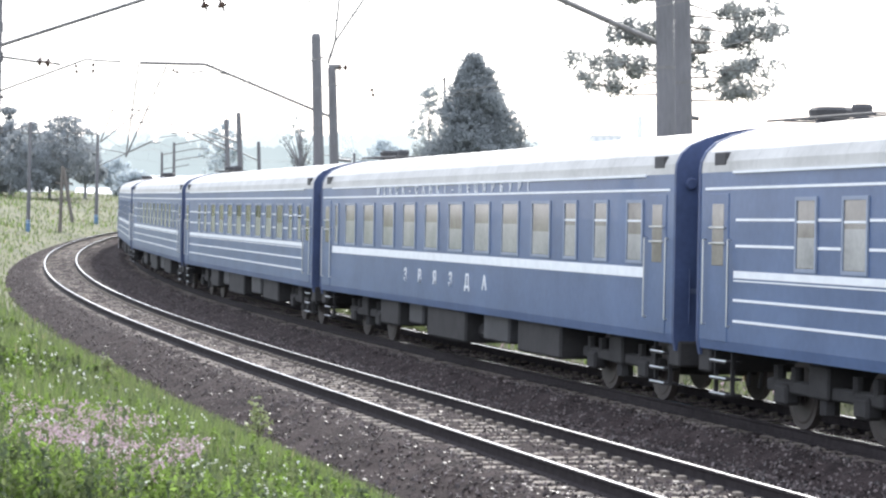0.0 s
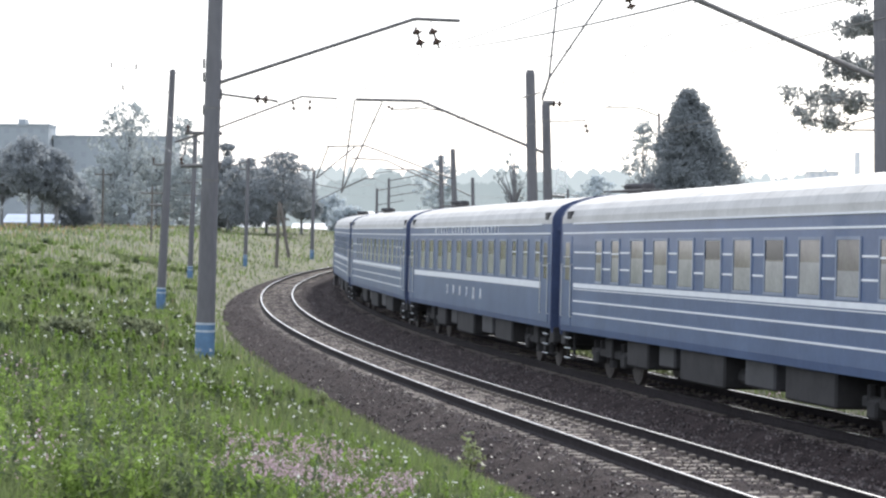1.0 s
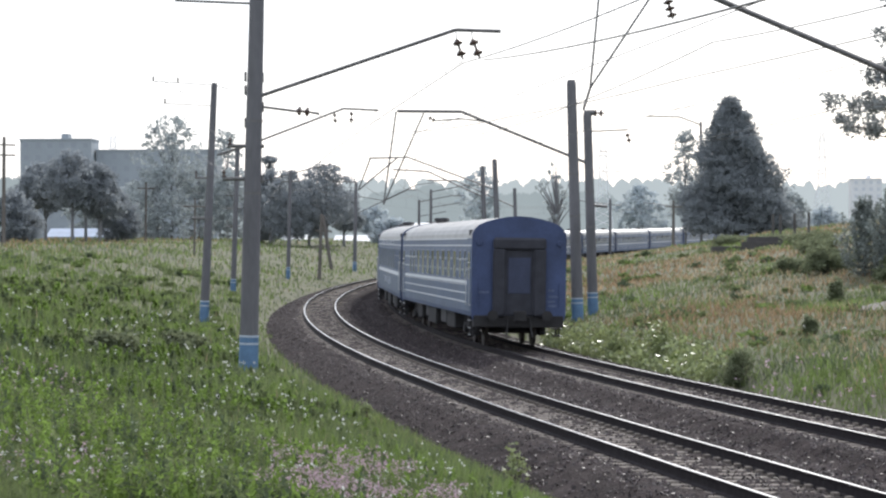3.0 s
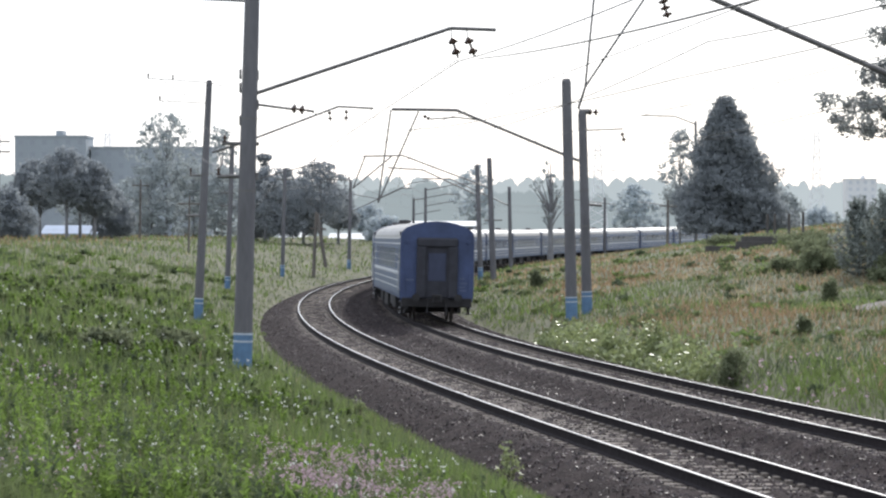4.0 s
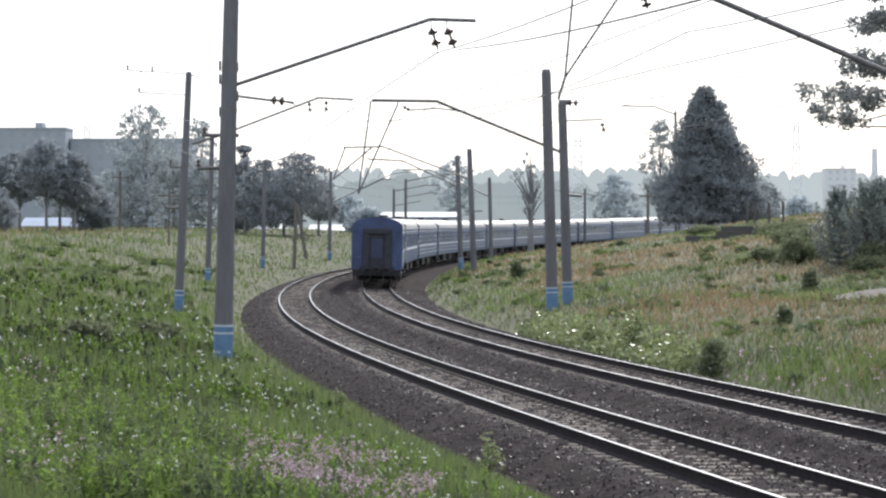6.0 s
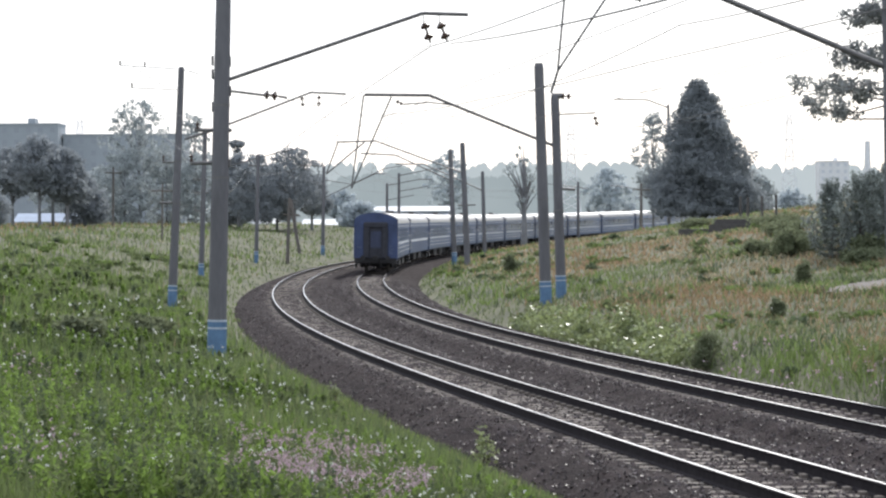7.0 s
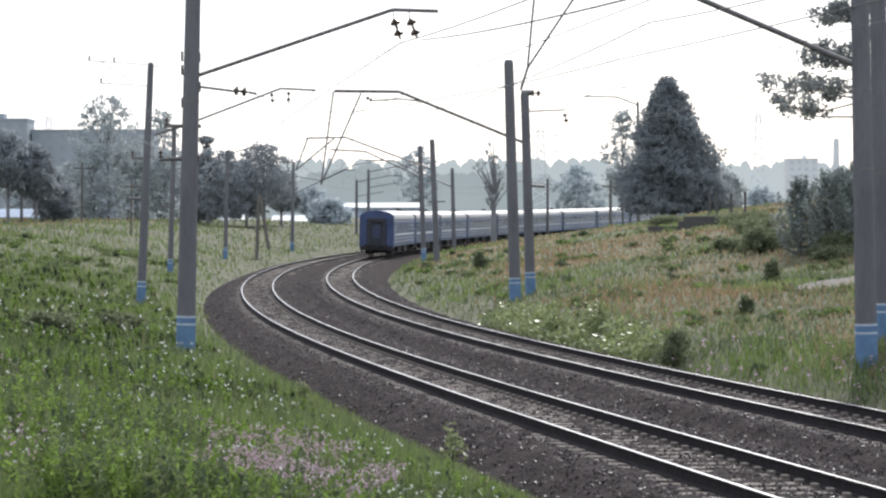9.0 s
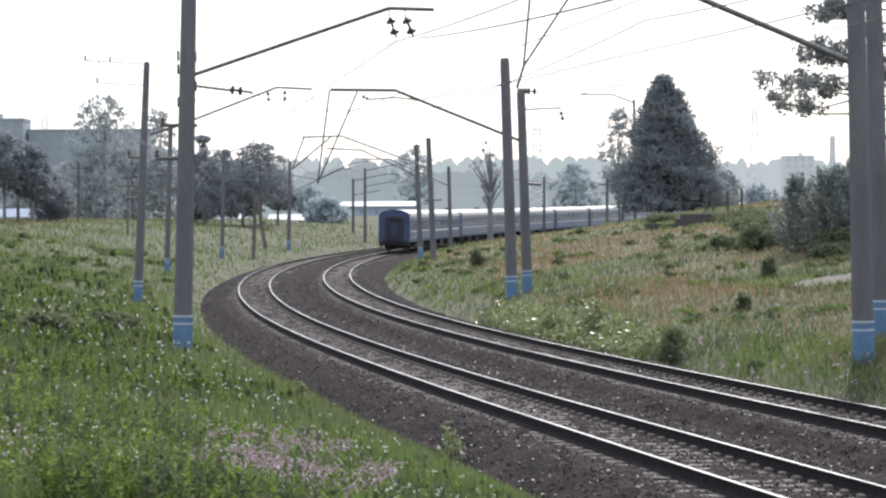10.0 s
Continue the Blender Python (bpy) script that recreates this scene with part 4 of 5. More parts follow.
def pine_boughs(base, top_z, low, reach, n, label, seed, leaf, bark, trunk, size=0.16):
    """A pine with separate boughs that carry flat pads of needles, gaps between them."""
    rng = np.random.default_rng(seed)
    x, y = base[0], base[1]
    z0 = gz(x, y) - 0.2
    H = top_z - z0
    tree = thing("pine_tree", Matrix.Translation((x, y, z0)), label, "tree", "pines")
    bm = bmesh.new()
    lathe(bm, (0, 0, 0), (0.3, 0, H), [(0, trunk * 1.2), (0.1, trunk), (0.6, trunk * 0.7), (1, trunk * 0.1)], 10)
    part("trunk", bm, bark, tree, "reddish grey pine trunk")
    pads, bl = [], bmesh.new()
    for k in range(n):
        t = low + (1 - low) * (k + rng.random()) / n
        a = k * 2.4 + rng.normal(0, 0.4)
        r = reach * (1.15 - 0.75 * (t - low) / (1 - low)) * rng.uniform(0.65, 1.1)
        s = Vector((0.3 * t, 0, t * H))
        e = s + Vector((math.cos(a) * r, math.sin(a) * r, rng.uniform(-0.1, 0.28) * r))
        m = s.lerp(e, 0.55) - Vector((0, 0, 0.08 * r))
        rod(bl, s, m, trunk * 0.22, trunk * 0.14, 6)
        rod(bl, m, e, trunk * 0.14, trunk * 0.05, 6)
        for j in range(9):
            q = m.lerp(e, rng.uniform(0.0, 1.08))
            p = q + Vector(rng.normal(0, 0.16 * r ** 0.6, 3) * (1, 1, 0.55))
            rod(bl, q, p, 0.02, 0.008, 4)
            pads.append(p)
    part("bough_framework", bl, bark, tree)
    v, f = clumps(np.array(pads), 0.46, 34, size * 0.75, rng, 2.8)
    part("needles", fast_mesh("needles", v, f, [leaf]), None, tree)
    return tree


def young_pine(base, height, seed):
    """Whorls of upturned boughs, each set with needles and ended by a standing shoot."""
    rng = np.random.default_rng(seed)
    x, y = base[0], base[1]
    z0 = gz(x, y) - 0.1
    tree = thing("young_pine", Matrix.Translation((x, y, z0)), "bushy young pine on the grassy bank", "tree", "young pines")
    bm = bmesh.new()
    rod(bm, (0, 0, 0), (0, 0, height * 0.97), 0.06, 0.012, 7)
    c = []
    for k, h in enumerate(np.linspace(0.04, 0.86, 11)):
        for j in range(7):
            a = j * math.tau / 7 + k * 0.7 + rng.normal(0, 0.3)
            r = (1.0 - 0.86 * h) * height * 0.40 * rng.uniform(0.4, 1.3)
            s = Vector((0, 0, h * height))
            m = s + Vector((math.cos(a) * r * 0.6, math.sin(a) * r * 0.6, r * 0.22))
            e = m + Vector((math.cos(a) * r * 0.4, math.sin(a) * r * 0.4, r * 0.42))
            top = e + Vector((0, 0, rng.uniform(0.10, 0.32)))
            for p, q in ((s, m), (m, e), (e, top)):
                rod(bm, p, q, 0.014, 0.007, 4)
            c += [s.lerp(m, t) for t in (0.35, 0.7, 1.0)] + [m.lerp(e, t) for t in (0.4, 0.75, 1.0)] + [e.lerp(top, t) for t in (0.5, 1.0)]
    for t in np.linspace(0.8, 1.0, 8):
        c.append(Vector((0, 0, t * height)))
    part("stem", bm, M_BARK, tree)
    v, f = clumps(np.array(c), 0.13, 10, 0.055, rng, 3.2)
    part("needles", fast_mesh("needles", v, f, [M_YOUNG]), None, tree)


def bush(base, w, h, seed, leaf=None, label="low green shrub on the grassy bank", size=0.10, n=90, per=16):
    rng = np.random.default_rng(seed)
    x, y = base[0], base[1]
    z0 = gz(x, y) - 0.05
    b = thing("shrub", Matrix.Translation((x, y, z0)), label, "shrub", "shrubs")
    d = unit(rng.normal(size=(n, 3))) * rng.random((n, 1)) ** 0.4
    c = d * (w / 2, w / 2, h * 0.5) + (0, 0, h * 0.48)
    c[:, 2] = np.maximum(c[:, 2] + 0.12 * h * np.sin(c[:, 0] * 5 / w + seed), 0.05)
    bm = bmesh.new()
    for e in c[::7]:
        rod(bm, (0, 0, 0), e, 0.02, 0.008, 4)
    part("stem_framework", bm, M_BARK, b)
    v, f = clumps(c, 0.16 * max(w, h) ** 0.7, per, size, rng)
    part("leaves", fast_mesh("leaves", v, f, [leaf or M_BUSH]), None, b)


def build_trees():
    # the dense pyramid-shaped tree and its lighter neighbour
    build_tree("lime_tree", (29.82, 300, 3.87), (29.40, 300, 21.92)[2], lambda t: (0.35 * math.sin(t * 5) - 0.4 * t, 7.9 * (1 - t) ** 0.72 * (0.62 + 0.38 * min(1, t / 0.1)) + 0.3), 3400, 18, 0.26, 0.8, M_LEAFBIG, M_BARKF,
               "large dense tree beyond the bank, its pointed crown greyed for haze", "tree", 11, trunk=0.45, bare=0.07)
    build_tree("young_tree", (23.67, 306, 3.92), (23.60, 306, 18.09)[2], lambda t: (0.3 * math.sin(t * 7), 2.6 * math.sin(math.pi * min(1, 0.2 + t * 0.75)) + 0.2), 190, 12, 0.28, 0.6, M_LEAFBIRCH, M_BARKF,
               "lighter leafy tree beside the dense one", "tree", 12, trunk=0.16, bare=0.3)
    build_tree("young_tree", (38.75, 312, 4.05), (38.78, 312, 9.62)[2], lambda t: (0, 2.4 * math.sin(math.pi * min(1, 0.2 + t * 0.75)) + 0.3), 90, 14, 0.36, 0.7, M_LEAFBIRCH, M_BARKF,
               "lower tree at the foot of the dense one, greyed for haze", "tree", 13, trunk=0.16, bare=0.1)
    pine_boughs((20.88, 110, 2.46), (20.95, 110, 17.43)[2], 0.36, 4.9, 42, "tall open pine with drooping needle pads behind the masts", 22, M_NEEDLE, M_BARK, 0.24)
    for k, (b, h) in enumerate((((14.75, 95, 2.42), 3.4), ((15.6, 93, 2.44), 3.5), ((16.88, 97, 2.38), 3.4), ((16.78, 92, 2.44), 3.7), ((18.27, 95, 2.40), 3.2), ((20.37, 96, 2.37), 3.4), ((22.74, 98, 2.33), 3.0))):
        young_pine(b, h, 30 + k)
    # their blue-grey tone is haze put into the needle colour
    # pines left of the line
    flat = lambda r, b: (lambda t: (0.4 * math.sin(t * 6), r * math.sin(math.pi * (0.16 + 0.8 * (t - b) / (1 - b))) ** 0.7 + 0.1))
    for k, (b, top, r, bare) in enumerate((((-52.09, 255, 3.75), 245, 2.9, 0.42), (-1, 0, 0, 0), ((-48.10, 250, 3.73), 226, 3.0, 0.40), ((-48.10, 258, 3.72), 240, 2.4, 0.45), ((-45.36, 252, 3.71), 250, 2.6, 0.35), ((-45.21, 262, 3.69), 300, 2.6, 0.1), ((-50.12, 230, 3.77), 300, 2.4, 0.05))):
        if b == -1:
            continue
        top_z = 3.7 + (380 - top) / 4033 * b[1]
        build_tree("pine_tree", b, top_z, flat(r, bare), 300, 16, 0.25, 0.6, M_LEAFPINE, M_BARKF, "pine with bare trunk beyond the meadow, needles greyed for haze", "tree", 41 + k, trunk=0.2, bare=bare, group="pines")
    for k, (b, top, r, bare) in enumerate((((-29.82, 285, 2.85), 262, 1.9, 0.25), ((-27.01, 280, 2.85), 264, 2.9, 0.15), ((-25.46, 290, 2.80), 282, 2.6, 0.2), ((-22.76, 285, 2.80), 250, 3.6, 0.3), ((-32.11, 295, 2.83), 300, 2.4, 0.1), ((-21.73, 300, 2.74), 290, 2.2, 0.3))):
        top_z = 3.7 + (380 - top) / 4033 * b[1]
        build_tree("pine_tree", b, top_z, flat(r, bare), 320, 16, 0.25, 0.62, M_LEAFPINE, M_BARKF, "pine in a clump beside the far curve, needles greyed for haze", "tree", 51 + k, trunk=0.2, bare=bare, group="pines")
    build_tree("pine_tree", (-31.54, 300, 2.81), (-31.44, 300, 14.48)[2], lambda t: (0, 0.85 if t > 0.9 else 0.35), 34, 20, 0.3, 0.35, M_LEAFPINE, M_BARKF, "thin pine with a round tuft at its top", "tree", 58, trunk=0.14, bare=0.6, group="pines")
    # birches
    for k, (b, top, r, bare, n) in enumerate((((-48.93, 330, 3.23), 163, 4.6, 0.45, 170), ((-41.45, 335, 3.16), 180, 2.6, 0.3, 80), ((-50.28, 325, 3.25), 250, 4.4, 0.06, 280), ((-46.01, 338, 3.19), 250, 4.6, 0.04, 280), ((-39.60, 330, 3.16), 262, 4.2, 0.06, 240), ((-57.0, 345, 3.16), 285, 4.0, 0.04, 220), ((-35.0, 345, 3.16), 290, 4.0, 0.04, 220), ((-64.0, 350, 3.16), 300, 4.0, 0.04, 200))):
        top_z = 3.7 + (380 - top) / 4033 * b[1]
        build_tree("birch_tree", b, top_z, flat(r, bare), n, 15, 0.33, 0.7, M_LEAFBIRCH, M_BARKF, "tall airy birch, leaves coloured pale for haze", "tree", 61 + k, trunk=0.2, bare=bare, group="birches")
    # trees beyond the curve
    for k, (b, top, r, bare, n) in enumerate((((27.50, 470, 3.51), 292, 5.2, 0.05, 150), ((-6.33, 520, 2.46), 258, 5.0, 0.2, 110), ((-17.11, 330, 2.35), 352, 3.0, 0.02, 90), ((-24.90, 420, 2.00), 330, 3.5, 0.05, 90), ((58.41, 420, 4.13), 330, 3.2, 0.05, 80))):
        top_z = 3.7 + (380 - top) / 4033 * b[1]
        build_tree("leafy_tree", b, top_z, flat(r, bare), n, 15, 0.55, 0.95, M_LEAFFAR, M_BARKF, "round leafy tree, leaves coloured pale for haze", "tree", 71 + k, trunk=0.25, bare=bare, group="distant trees")
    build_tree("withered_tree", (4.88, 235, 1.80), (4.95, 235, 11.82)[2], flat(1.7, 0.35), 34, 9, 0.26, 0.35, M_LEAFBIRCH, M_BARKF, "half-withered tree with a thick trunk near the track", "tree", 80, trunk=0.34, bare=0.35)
    # shrubs on the right-hand bank
    for k, (x, y, w, h) in enumerate(((14.0, 101, 1.7, 1.5), (14.9, 104, 1.5, 1.3), (13.2, 106, 1.3, 1.0), (17.2, 128, 2.2, 1.0), (19.6, 150, 2.6, 1.1), (18.0, 158, 2.4, 0.9), (17.2, 178, 2.4, 1.0), (16.2, 92, 1.6, 1.3), (17.4, 94, 1.8, 1.6), (15.2, 90, 1.2, 0.9))):
        bush((x, y, 0), w * 1.35, h * 0.72, 90 + k, size=0.10, n=150)
    bush((6.03, 60, -0.02), 0.85, 1.05, 101, label="small dark shrub beside the track", size=0.06)
    bush((11.64, 81.2, 0.99), 0.55, 0.85, 102, label="small dark spruce-like shrub beside the path", size=0.07)
    bush((1.91, 128, 0.20), 0.9, 1.0, 103, size=0.1)
    bush((8.81, 67, 0.80), 0.4, 0.6, 104, size=0.06)
    bush((0.07, 34, 0.15), 0.32, 0.75, 107, leaf=M_PALELEAF, label='slender pale-leaved sapling at the edge of the ballast', size=0.05, n=26, per=9)
    bush((-2.67, 42, 0.49), 0.25, 0.5, 108, leaf=M_PALELEAF, label='slender pale-leaved sapling at the edge of the ballast', size=0.05, n=18, per=8)
    bush((4.7, 70.5, 0), 1.1, 1.1, 109, leaf=M_PALELEAF, label="tall pale-leaved weed clump with bright leaves beside the rail", size=0.07, n=80, per=12)
    bush((3.6, 75.0, 0), 0.9, 0.8, 110, leaf=M_PALELEAF, label="pale-leaved weed clump beside the rail", size=0.07, n=60, per=12)
    bush((-8.56, 60, 1.38), 1.2, 0.7, 105, size=0.09)
    bush((-9.16, 52, 1.18), 1.3, 0.8, 106, size=0.09)


def build_distance():
    def jagged(name, y, z_of, bottom, glow, seed, label):
        rng = np.random.default_rng(seed)
        tx = np.linspace(-0.42, 0.5, 5000)
        base = np.array([z_of(t) for t in tx])
        zt = base * 0.72
        for c, w, h in zip(rng.uniform(-0.42, 0.5, 700), rng.uniform(0.0018, 0.0055, 700), rng.uniform(0.86, 1.04, 700)):
            k = (np.abs(tx - c) < w)
            q = 1 - ((tx[k] - c) / w) ** 2
            zt[k] = np.maximum(zt[k], base[k] * (0.62 + (h - 0.62) * q ** 0.5))
        zt *= 1 + 0.012 * rng.normal(size=len(tx))
        v = [(t * y, y + 6 * math.sin(t * 60), bottom) for t in tx] + [(t * y, y + 6 * math.sin(t * 60), z) for t, z in zip(tx, zt)]
        n = len(tx)
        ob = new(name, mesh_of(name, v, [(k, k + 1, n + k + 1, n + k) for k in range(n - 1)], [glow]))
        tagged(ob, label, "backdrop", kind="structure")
    # flat emission for the backdrop woods; lo and hi hold the haze tint
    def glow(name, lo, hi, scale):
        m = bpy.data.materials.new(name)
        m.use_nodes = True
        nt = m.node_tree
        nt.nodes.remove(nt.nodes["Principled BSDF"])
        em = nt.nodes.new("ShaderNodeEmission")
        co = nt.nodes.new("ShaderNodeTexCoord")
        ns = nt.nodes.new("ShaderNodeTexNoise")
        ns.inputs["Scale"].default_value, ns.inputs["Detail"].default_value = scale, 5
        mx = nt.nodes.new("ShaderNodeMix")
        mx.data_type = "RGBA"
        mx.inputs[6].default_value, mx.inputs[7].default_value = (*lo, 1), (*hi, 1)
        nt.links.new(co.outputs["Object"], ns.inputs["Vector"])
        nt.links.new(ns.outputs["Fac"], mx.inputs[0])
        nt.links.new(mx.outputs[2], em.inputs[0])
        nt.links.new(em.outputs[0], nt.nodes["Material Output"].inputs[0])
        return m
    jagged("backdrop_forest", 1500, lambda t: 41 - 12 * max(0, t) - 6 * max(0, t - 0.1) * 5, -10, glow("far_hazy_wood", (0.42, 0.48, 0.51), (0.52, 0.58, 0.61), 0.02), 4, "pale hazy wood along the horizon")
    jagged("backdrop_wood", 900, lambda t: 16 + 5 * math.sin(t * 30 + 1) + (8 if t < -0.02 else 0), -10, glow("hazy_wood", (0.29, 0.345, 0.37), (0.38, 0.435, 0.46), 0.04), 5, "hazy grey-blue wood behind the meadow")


def block(name, x0, x1, y, z1, floors, cols, label, depth=12, wall=None):
    wall = wall or M_WALLH
    z0 = 1.0
    b = thing(name, Matrix.Translation(((x0 + x1) / 2, y, z0)), label, "building")
    w = (x1 - x0) / 2
    H = z1 - z0
    part("wall", box(bmesh.new(), -w, w, 0, depth, 0, H), wall, b)
    part("roof", box(bmesh.new(), -w - 0.2, w + 0.2, -0.2, depth + 0.2, H, H + 0.5), wall, b)
    for i in range(floors):
        for k in range(cols):
            x = -w + (k + 0.5) * 2 * w / cols
            z = (i + 0.35) * H / floors
            part("window", box(bmesh.new(), x - 0.7, x + 0.7, -0.03, 0.05, z, z + 1.4), M_WINH if wall is M_WALLH else M_PALEWIN, b)
    part("rooftop_house", box(bmesh.new(), w * 0.1, w * 0.3, 3, 8, H + 0.5, H + 2), wall, b)


def pylon(x, y, z1, arms, seed):
    z0 = 1.0
    p = thing("lattice_pylon", Matrix.Translation((x, y, z0)), "far lattice power pylon, steel coloured pale for haze", "pylon", "pylons")
    H = z1 - z0
    r = lambda z: 2.6 * (1 - z / H) + 0.7 if z < H * 0.45 else 1.6 - 0.9 * (z - 0.45 * H) / (0.55 * H)
    levels = np.linspace(0, H, 13)
    for sx in (-1, 1):
        for sy in (-1, 1):
            part("leg", wire("leg", [(sx * r(z), sy * r(z), z) for z in levels], 0.10, "", M_PYLON), None, p)
    bm = bmesh.new()
    for k, (a0, b0) in enumerate(zip(levels, levels[1:])):
        for sy in (-1, 1):
            rod(bm, (-r(a0), sy * r(a0), a0), (r(b0), sy * r(b0), b0), 0.07, seg=4)
            rod(bm, (r(a0), sy * r(a0), a0), (-r(b0), sy * r(b0), b0), 0.07, seg=4)
    part("lattice", bm, M_PYLON, p)
    for z in arms:
        bm = bmesh.new()
        rod(bm, (-5.5, 0, z * H), (5.5, 0, z * H), 0.12, seg=4)
        rod(bm, (-5.5, 0, z * H), (0, 0, z * H + 1.4), 0.08, seg=4)
        rod(bm, (5.5, 0, z * H), (0, 0, z * H + 1.4), 0.08, seg=4)
        part("crossarm", bm, M_PYLON, p)


def shed(name, x0, x1, y, z0, z1, roof, label, wall, cover=None):
    b = thing(name, Matrix.Translation(((x0 + x1) / 2, y, 0)), label, "building")
    w = (x1 - x0) / 2
    part("wall", box(bmesh.new(), -w, w, 0, 7, z0, z1 - roof), wall, b)
    bm = bmesh.new()
    v = [bm.verts.new(c) for c in ((-w - 0.3, -0.5, z1 - roof), (w + 0.3, -0.5, z1 - roof), (w + 0.3, 3.5, z1), (-w - 0.3, 3.5, z1), (-w - 0.3, 7.5, z1 - roof), (w + 0.3, 7.5, z1 - roof),
                                   (-w - 0.3, -0.5, z1 - roof - 0.15), (w + 0.3, -0.5, z1 - roof - 0.15))]
    for q in ((0, 1, 2, 3), (3, 2, 5, 4), (6, 7, 1, 0), (0, 3, 4), (1, 5, 2)):
        bm.faces.new([v[k] for k in q])
    part("roof", bm, cover or M_ROOFHAZE, b)
    for k in range(max(2, int(w / 1.6))):
        x = -w + (k + 0.5) * 2 * w / max(2, int(w / 1.6))
        part("window", box(bmesh.new(), x - 0.4, x + 0.4, -0.04, 0.05, z1 - roof - 1.6, z1 - roof - 0.6), M_WINH, b)


def build_buildings():
    block("apartment_block", -140, -119.5, 650, 31.5, 9, 6, "nine-storey apartment block, walls coloured hazy grey")
    block("apartment_block", -119, -84, 655, 28.5, 8, 10, "long apartment block behind the birches, walls coloured hazy grey")
    block("tower_block", 150, 163, 1000, 28.0, 9, 4, "tower block above the distant wood, coloured pale for haze", wall=M_ROOFHAZE)
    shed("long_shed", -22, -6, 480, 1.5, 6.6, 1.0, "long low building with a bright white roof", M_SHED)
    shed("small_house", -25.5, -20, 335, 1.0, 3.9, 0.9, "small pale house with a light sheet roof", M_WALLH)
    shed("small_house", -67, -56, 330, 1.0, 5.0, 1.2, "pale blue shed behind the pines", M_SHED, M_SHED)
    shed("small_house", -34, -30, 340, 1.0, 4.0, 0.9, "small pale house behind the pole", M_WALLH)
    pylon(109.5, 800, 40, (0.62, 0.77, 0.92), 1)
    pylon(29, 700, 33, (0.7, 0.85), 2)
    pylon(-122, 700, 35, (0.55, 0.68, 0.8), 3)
    ch = thing("chimney", Matrix.Translation((171, 1000, 0)), "tall factory chimney, coloured pale for haze", "chimney")
    part("shaft", lathe(bmesh.new(), (0, 0, 0), (0, 0, 37), [(0, 2.0), (1, 1.2)], 14), M_ROOFHAZE, ch)
    # old fence on the crest
    for x, h in ((19.05, 1.25), (19.58, 1.2), (20.6, 1.3), (21.62, 1.75)):
        z = gz(x, 165)
        p = thing("fence_post", Matrix.Translation((x, 165, z - 0.2)), "dark weathered timber post on the bank crest", "post", "fence posts")
        part("post", box(bmesh.new(), -0.09, 0.09, -0.09, 0.09, 0, 5.25 + 0.25 * (h - 1.25) - z + 0.2, 0.02), M_TIMBER, p)
    # stacked old sleepers lying on the crest
    for k, (x, y, dz, yaw) in enumerate(((15.3, 158, 0.0, 0.1), (17.2, 156, 0.0, -0.1), (17.6, 156.3, 0.24, 0.05), (19.8, 155, 0.0, 0.12))):
        m = Matrix.Translation((x, y, gz(x, y) + 0.45 + dz)) @ Matrix.Rotation(yaw, 4, "Z")
        t = thing("old_sleeper", m, "dark old timber sleeper lying on the bank crest", "timber", "old timbers")
        part("beam", box(bmesh.new(), -1.35, 1.35, -0.14, 0.14, -0.6, -0.05, 0.02), M_TIMBER, t)


# ---- grass and flowers ----
M_GRASS = [mat("fresh_grass", (0.165, 0.225, 0.075), 0.75, vary=0.25, scale=0.6, per=0.25, thin=0.55, spec=0.15),
           mat("meadow_grass", (0.155, 0.19, 0.088), 0.75, vary=0.3, scale=0.4, per=0.22, thin=0.55, spec=0.15),
           mat("dry_grass", (0.33, 0.275, 0.175), 0.8, vary=0.3, scale=0.4, per=0.3, thin=0.5, spec=0.1),
           mat("russet_grass", (0.30, 0.215, 0.13), 0.8, vary=0.3, scale=0.4, per=0.25, thin=0.5, spec=0.1),
           mat("dark_weed", (0.105, 0.135, 0.075), 0.75, vary=0.3, scale=0.6, per=0.35, thin=0.45, spec=0.15)]
M_HERB = mat("bright_herb_leaf", (0.19, 0.275, 0.07), 0.7, vary=0.25, scale=1.5, per=0.35, thin=0.55, spec=0.15)
M_PINK = mat("pink_flower", (0.50, 0.37, 0.41), 0.7, vary=0.2, scale=5, per=0.35, thin=0.3)
M_WHITEF = mat("white_flower", (0.75, 0.75, 0.70), 0.7, vary=0.1, scale=5, per=0.15, thin=0.3)
PATH_Y = 74.0
M_PATH = mat("dusty_path", (0.17, 0.15, 0.13), 0.95, vary=0.2, scale=1.5, bump=0.3, bump_scale=10)


def offset(x, y):
    k = np.interp(y, YS, SL)
    return (x - np.interp(y, YS, XS)) / np.sqrt(1 + k * k)


def patch(x, y, s, ph):
    return 0.5 + 0.25 * (np.sin(x * s + 1.7 * np.sin(y * s * 0.7 + ph)) + np.sin(y * s * 0.9 + ph * 2 + 1.3 * np.sin(x * s * 1.3)))


def scatter(n, rng, t0, t1, d0, d1, left, mixed=0.35):
    inv = rng.uniform(1 / d1, 1 / d0, n)
    d = np.where(rng.random(n) < mixed, d0 * (d1 / d0) ** rng.random(n), 1 / inv)
    t = rng.uniform(t0, t1, n)
    x, y = t * d, d
    u = offset(x, y)
    edge = 0.45 * np.sin(y * 0.9) + 0.3 * np.sin(y * 2.3 + 1) + rng.normal(0, 0.45, n)
    ok = (u < GAP - 2.55 + edge * 0.7) if left else (u > 2.75 + edge * 0.35)
    ok &= ~((np.abs(y - PATH_Y - (x - 13) * 0.15) < np.interp(x, [11.2, 11.9, 13.5], [0.3, 2.4, 3.5])) & (x > 11.3) & (x < 19))
    return x[ok], y[ok]


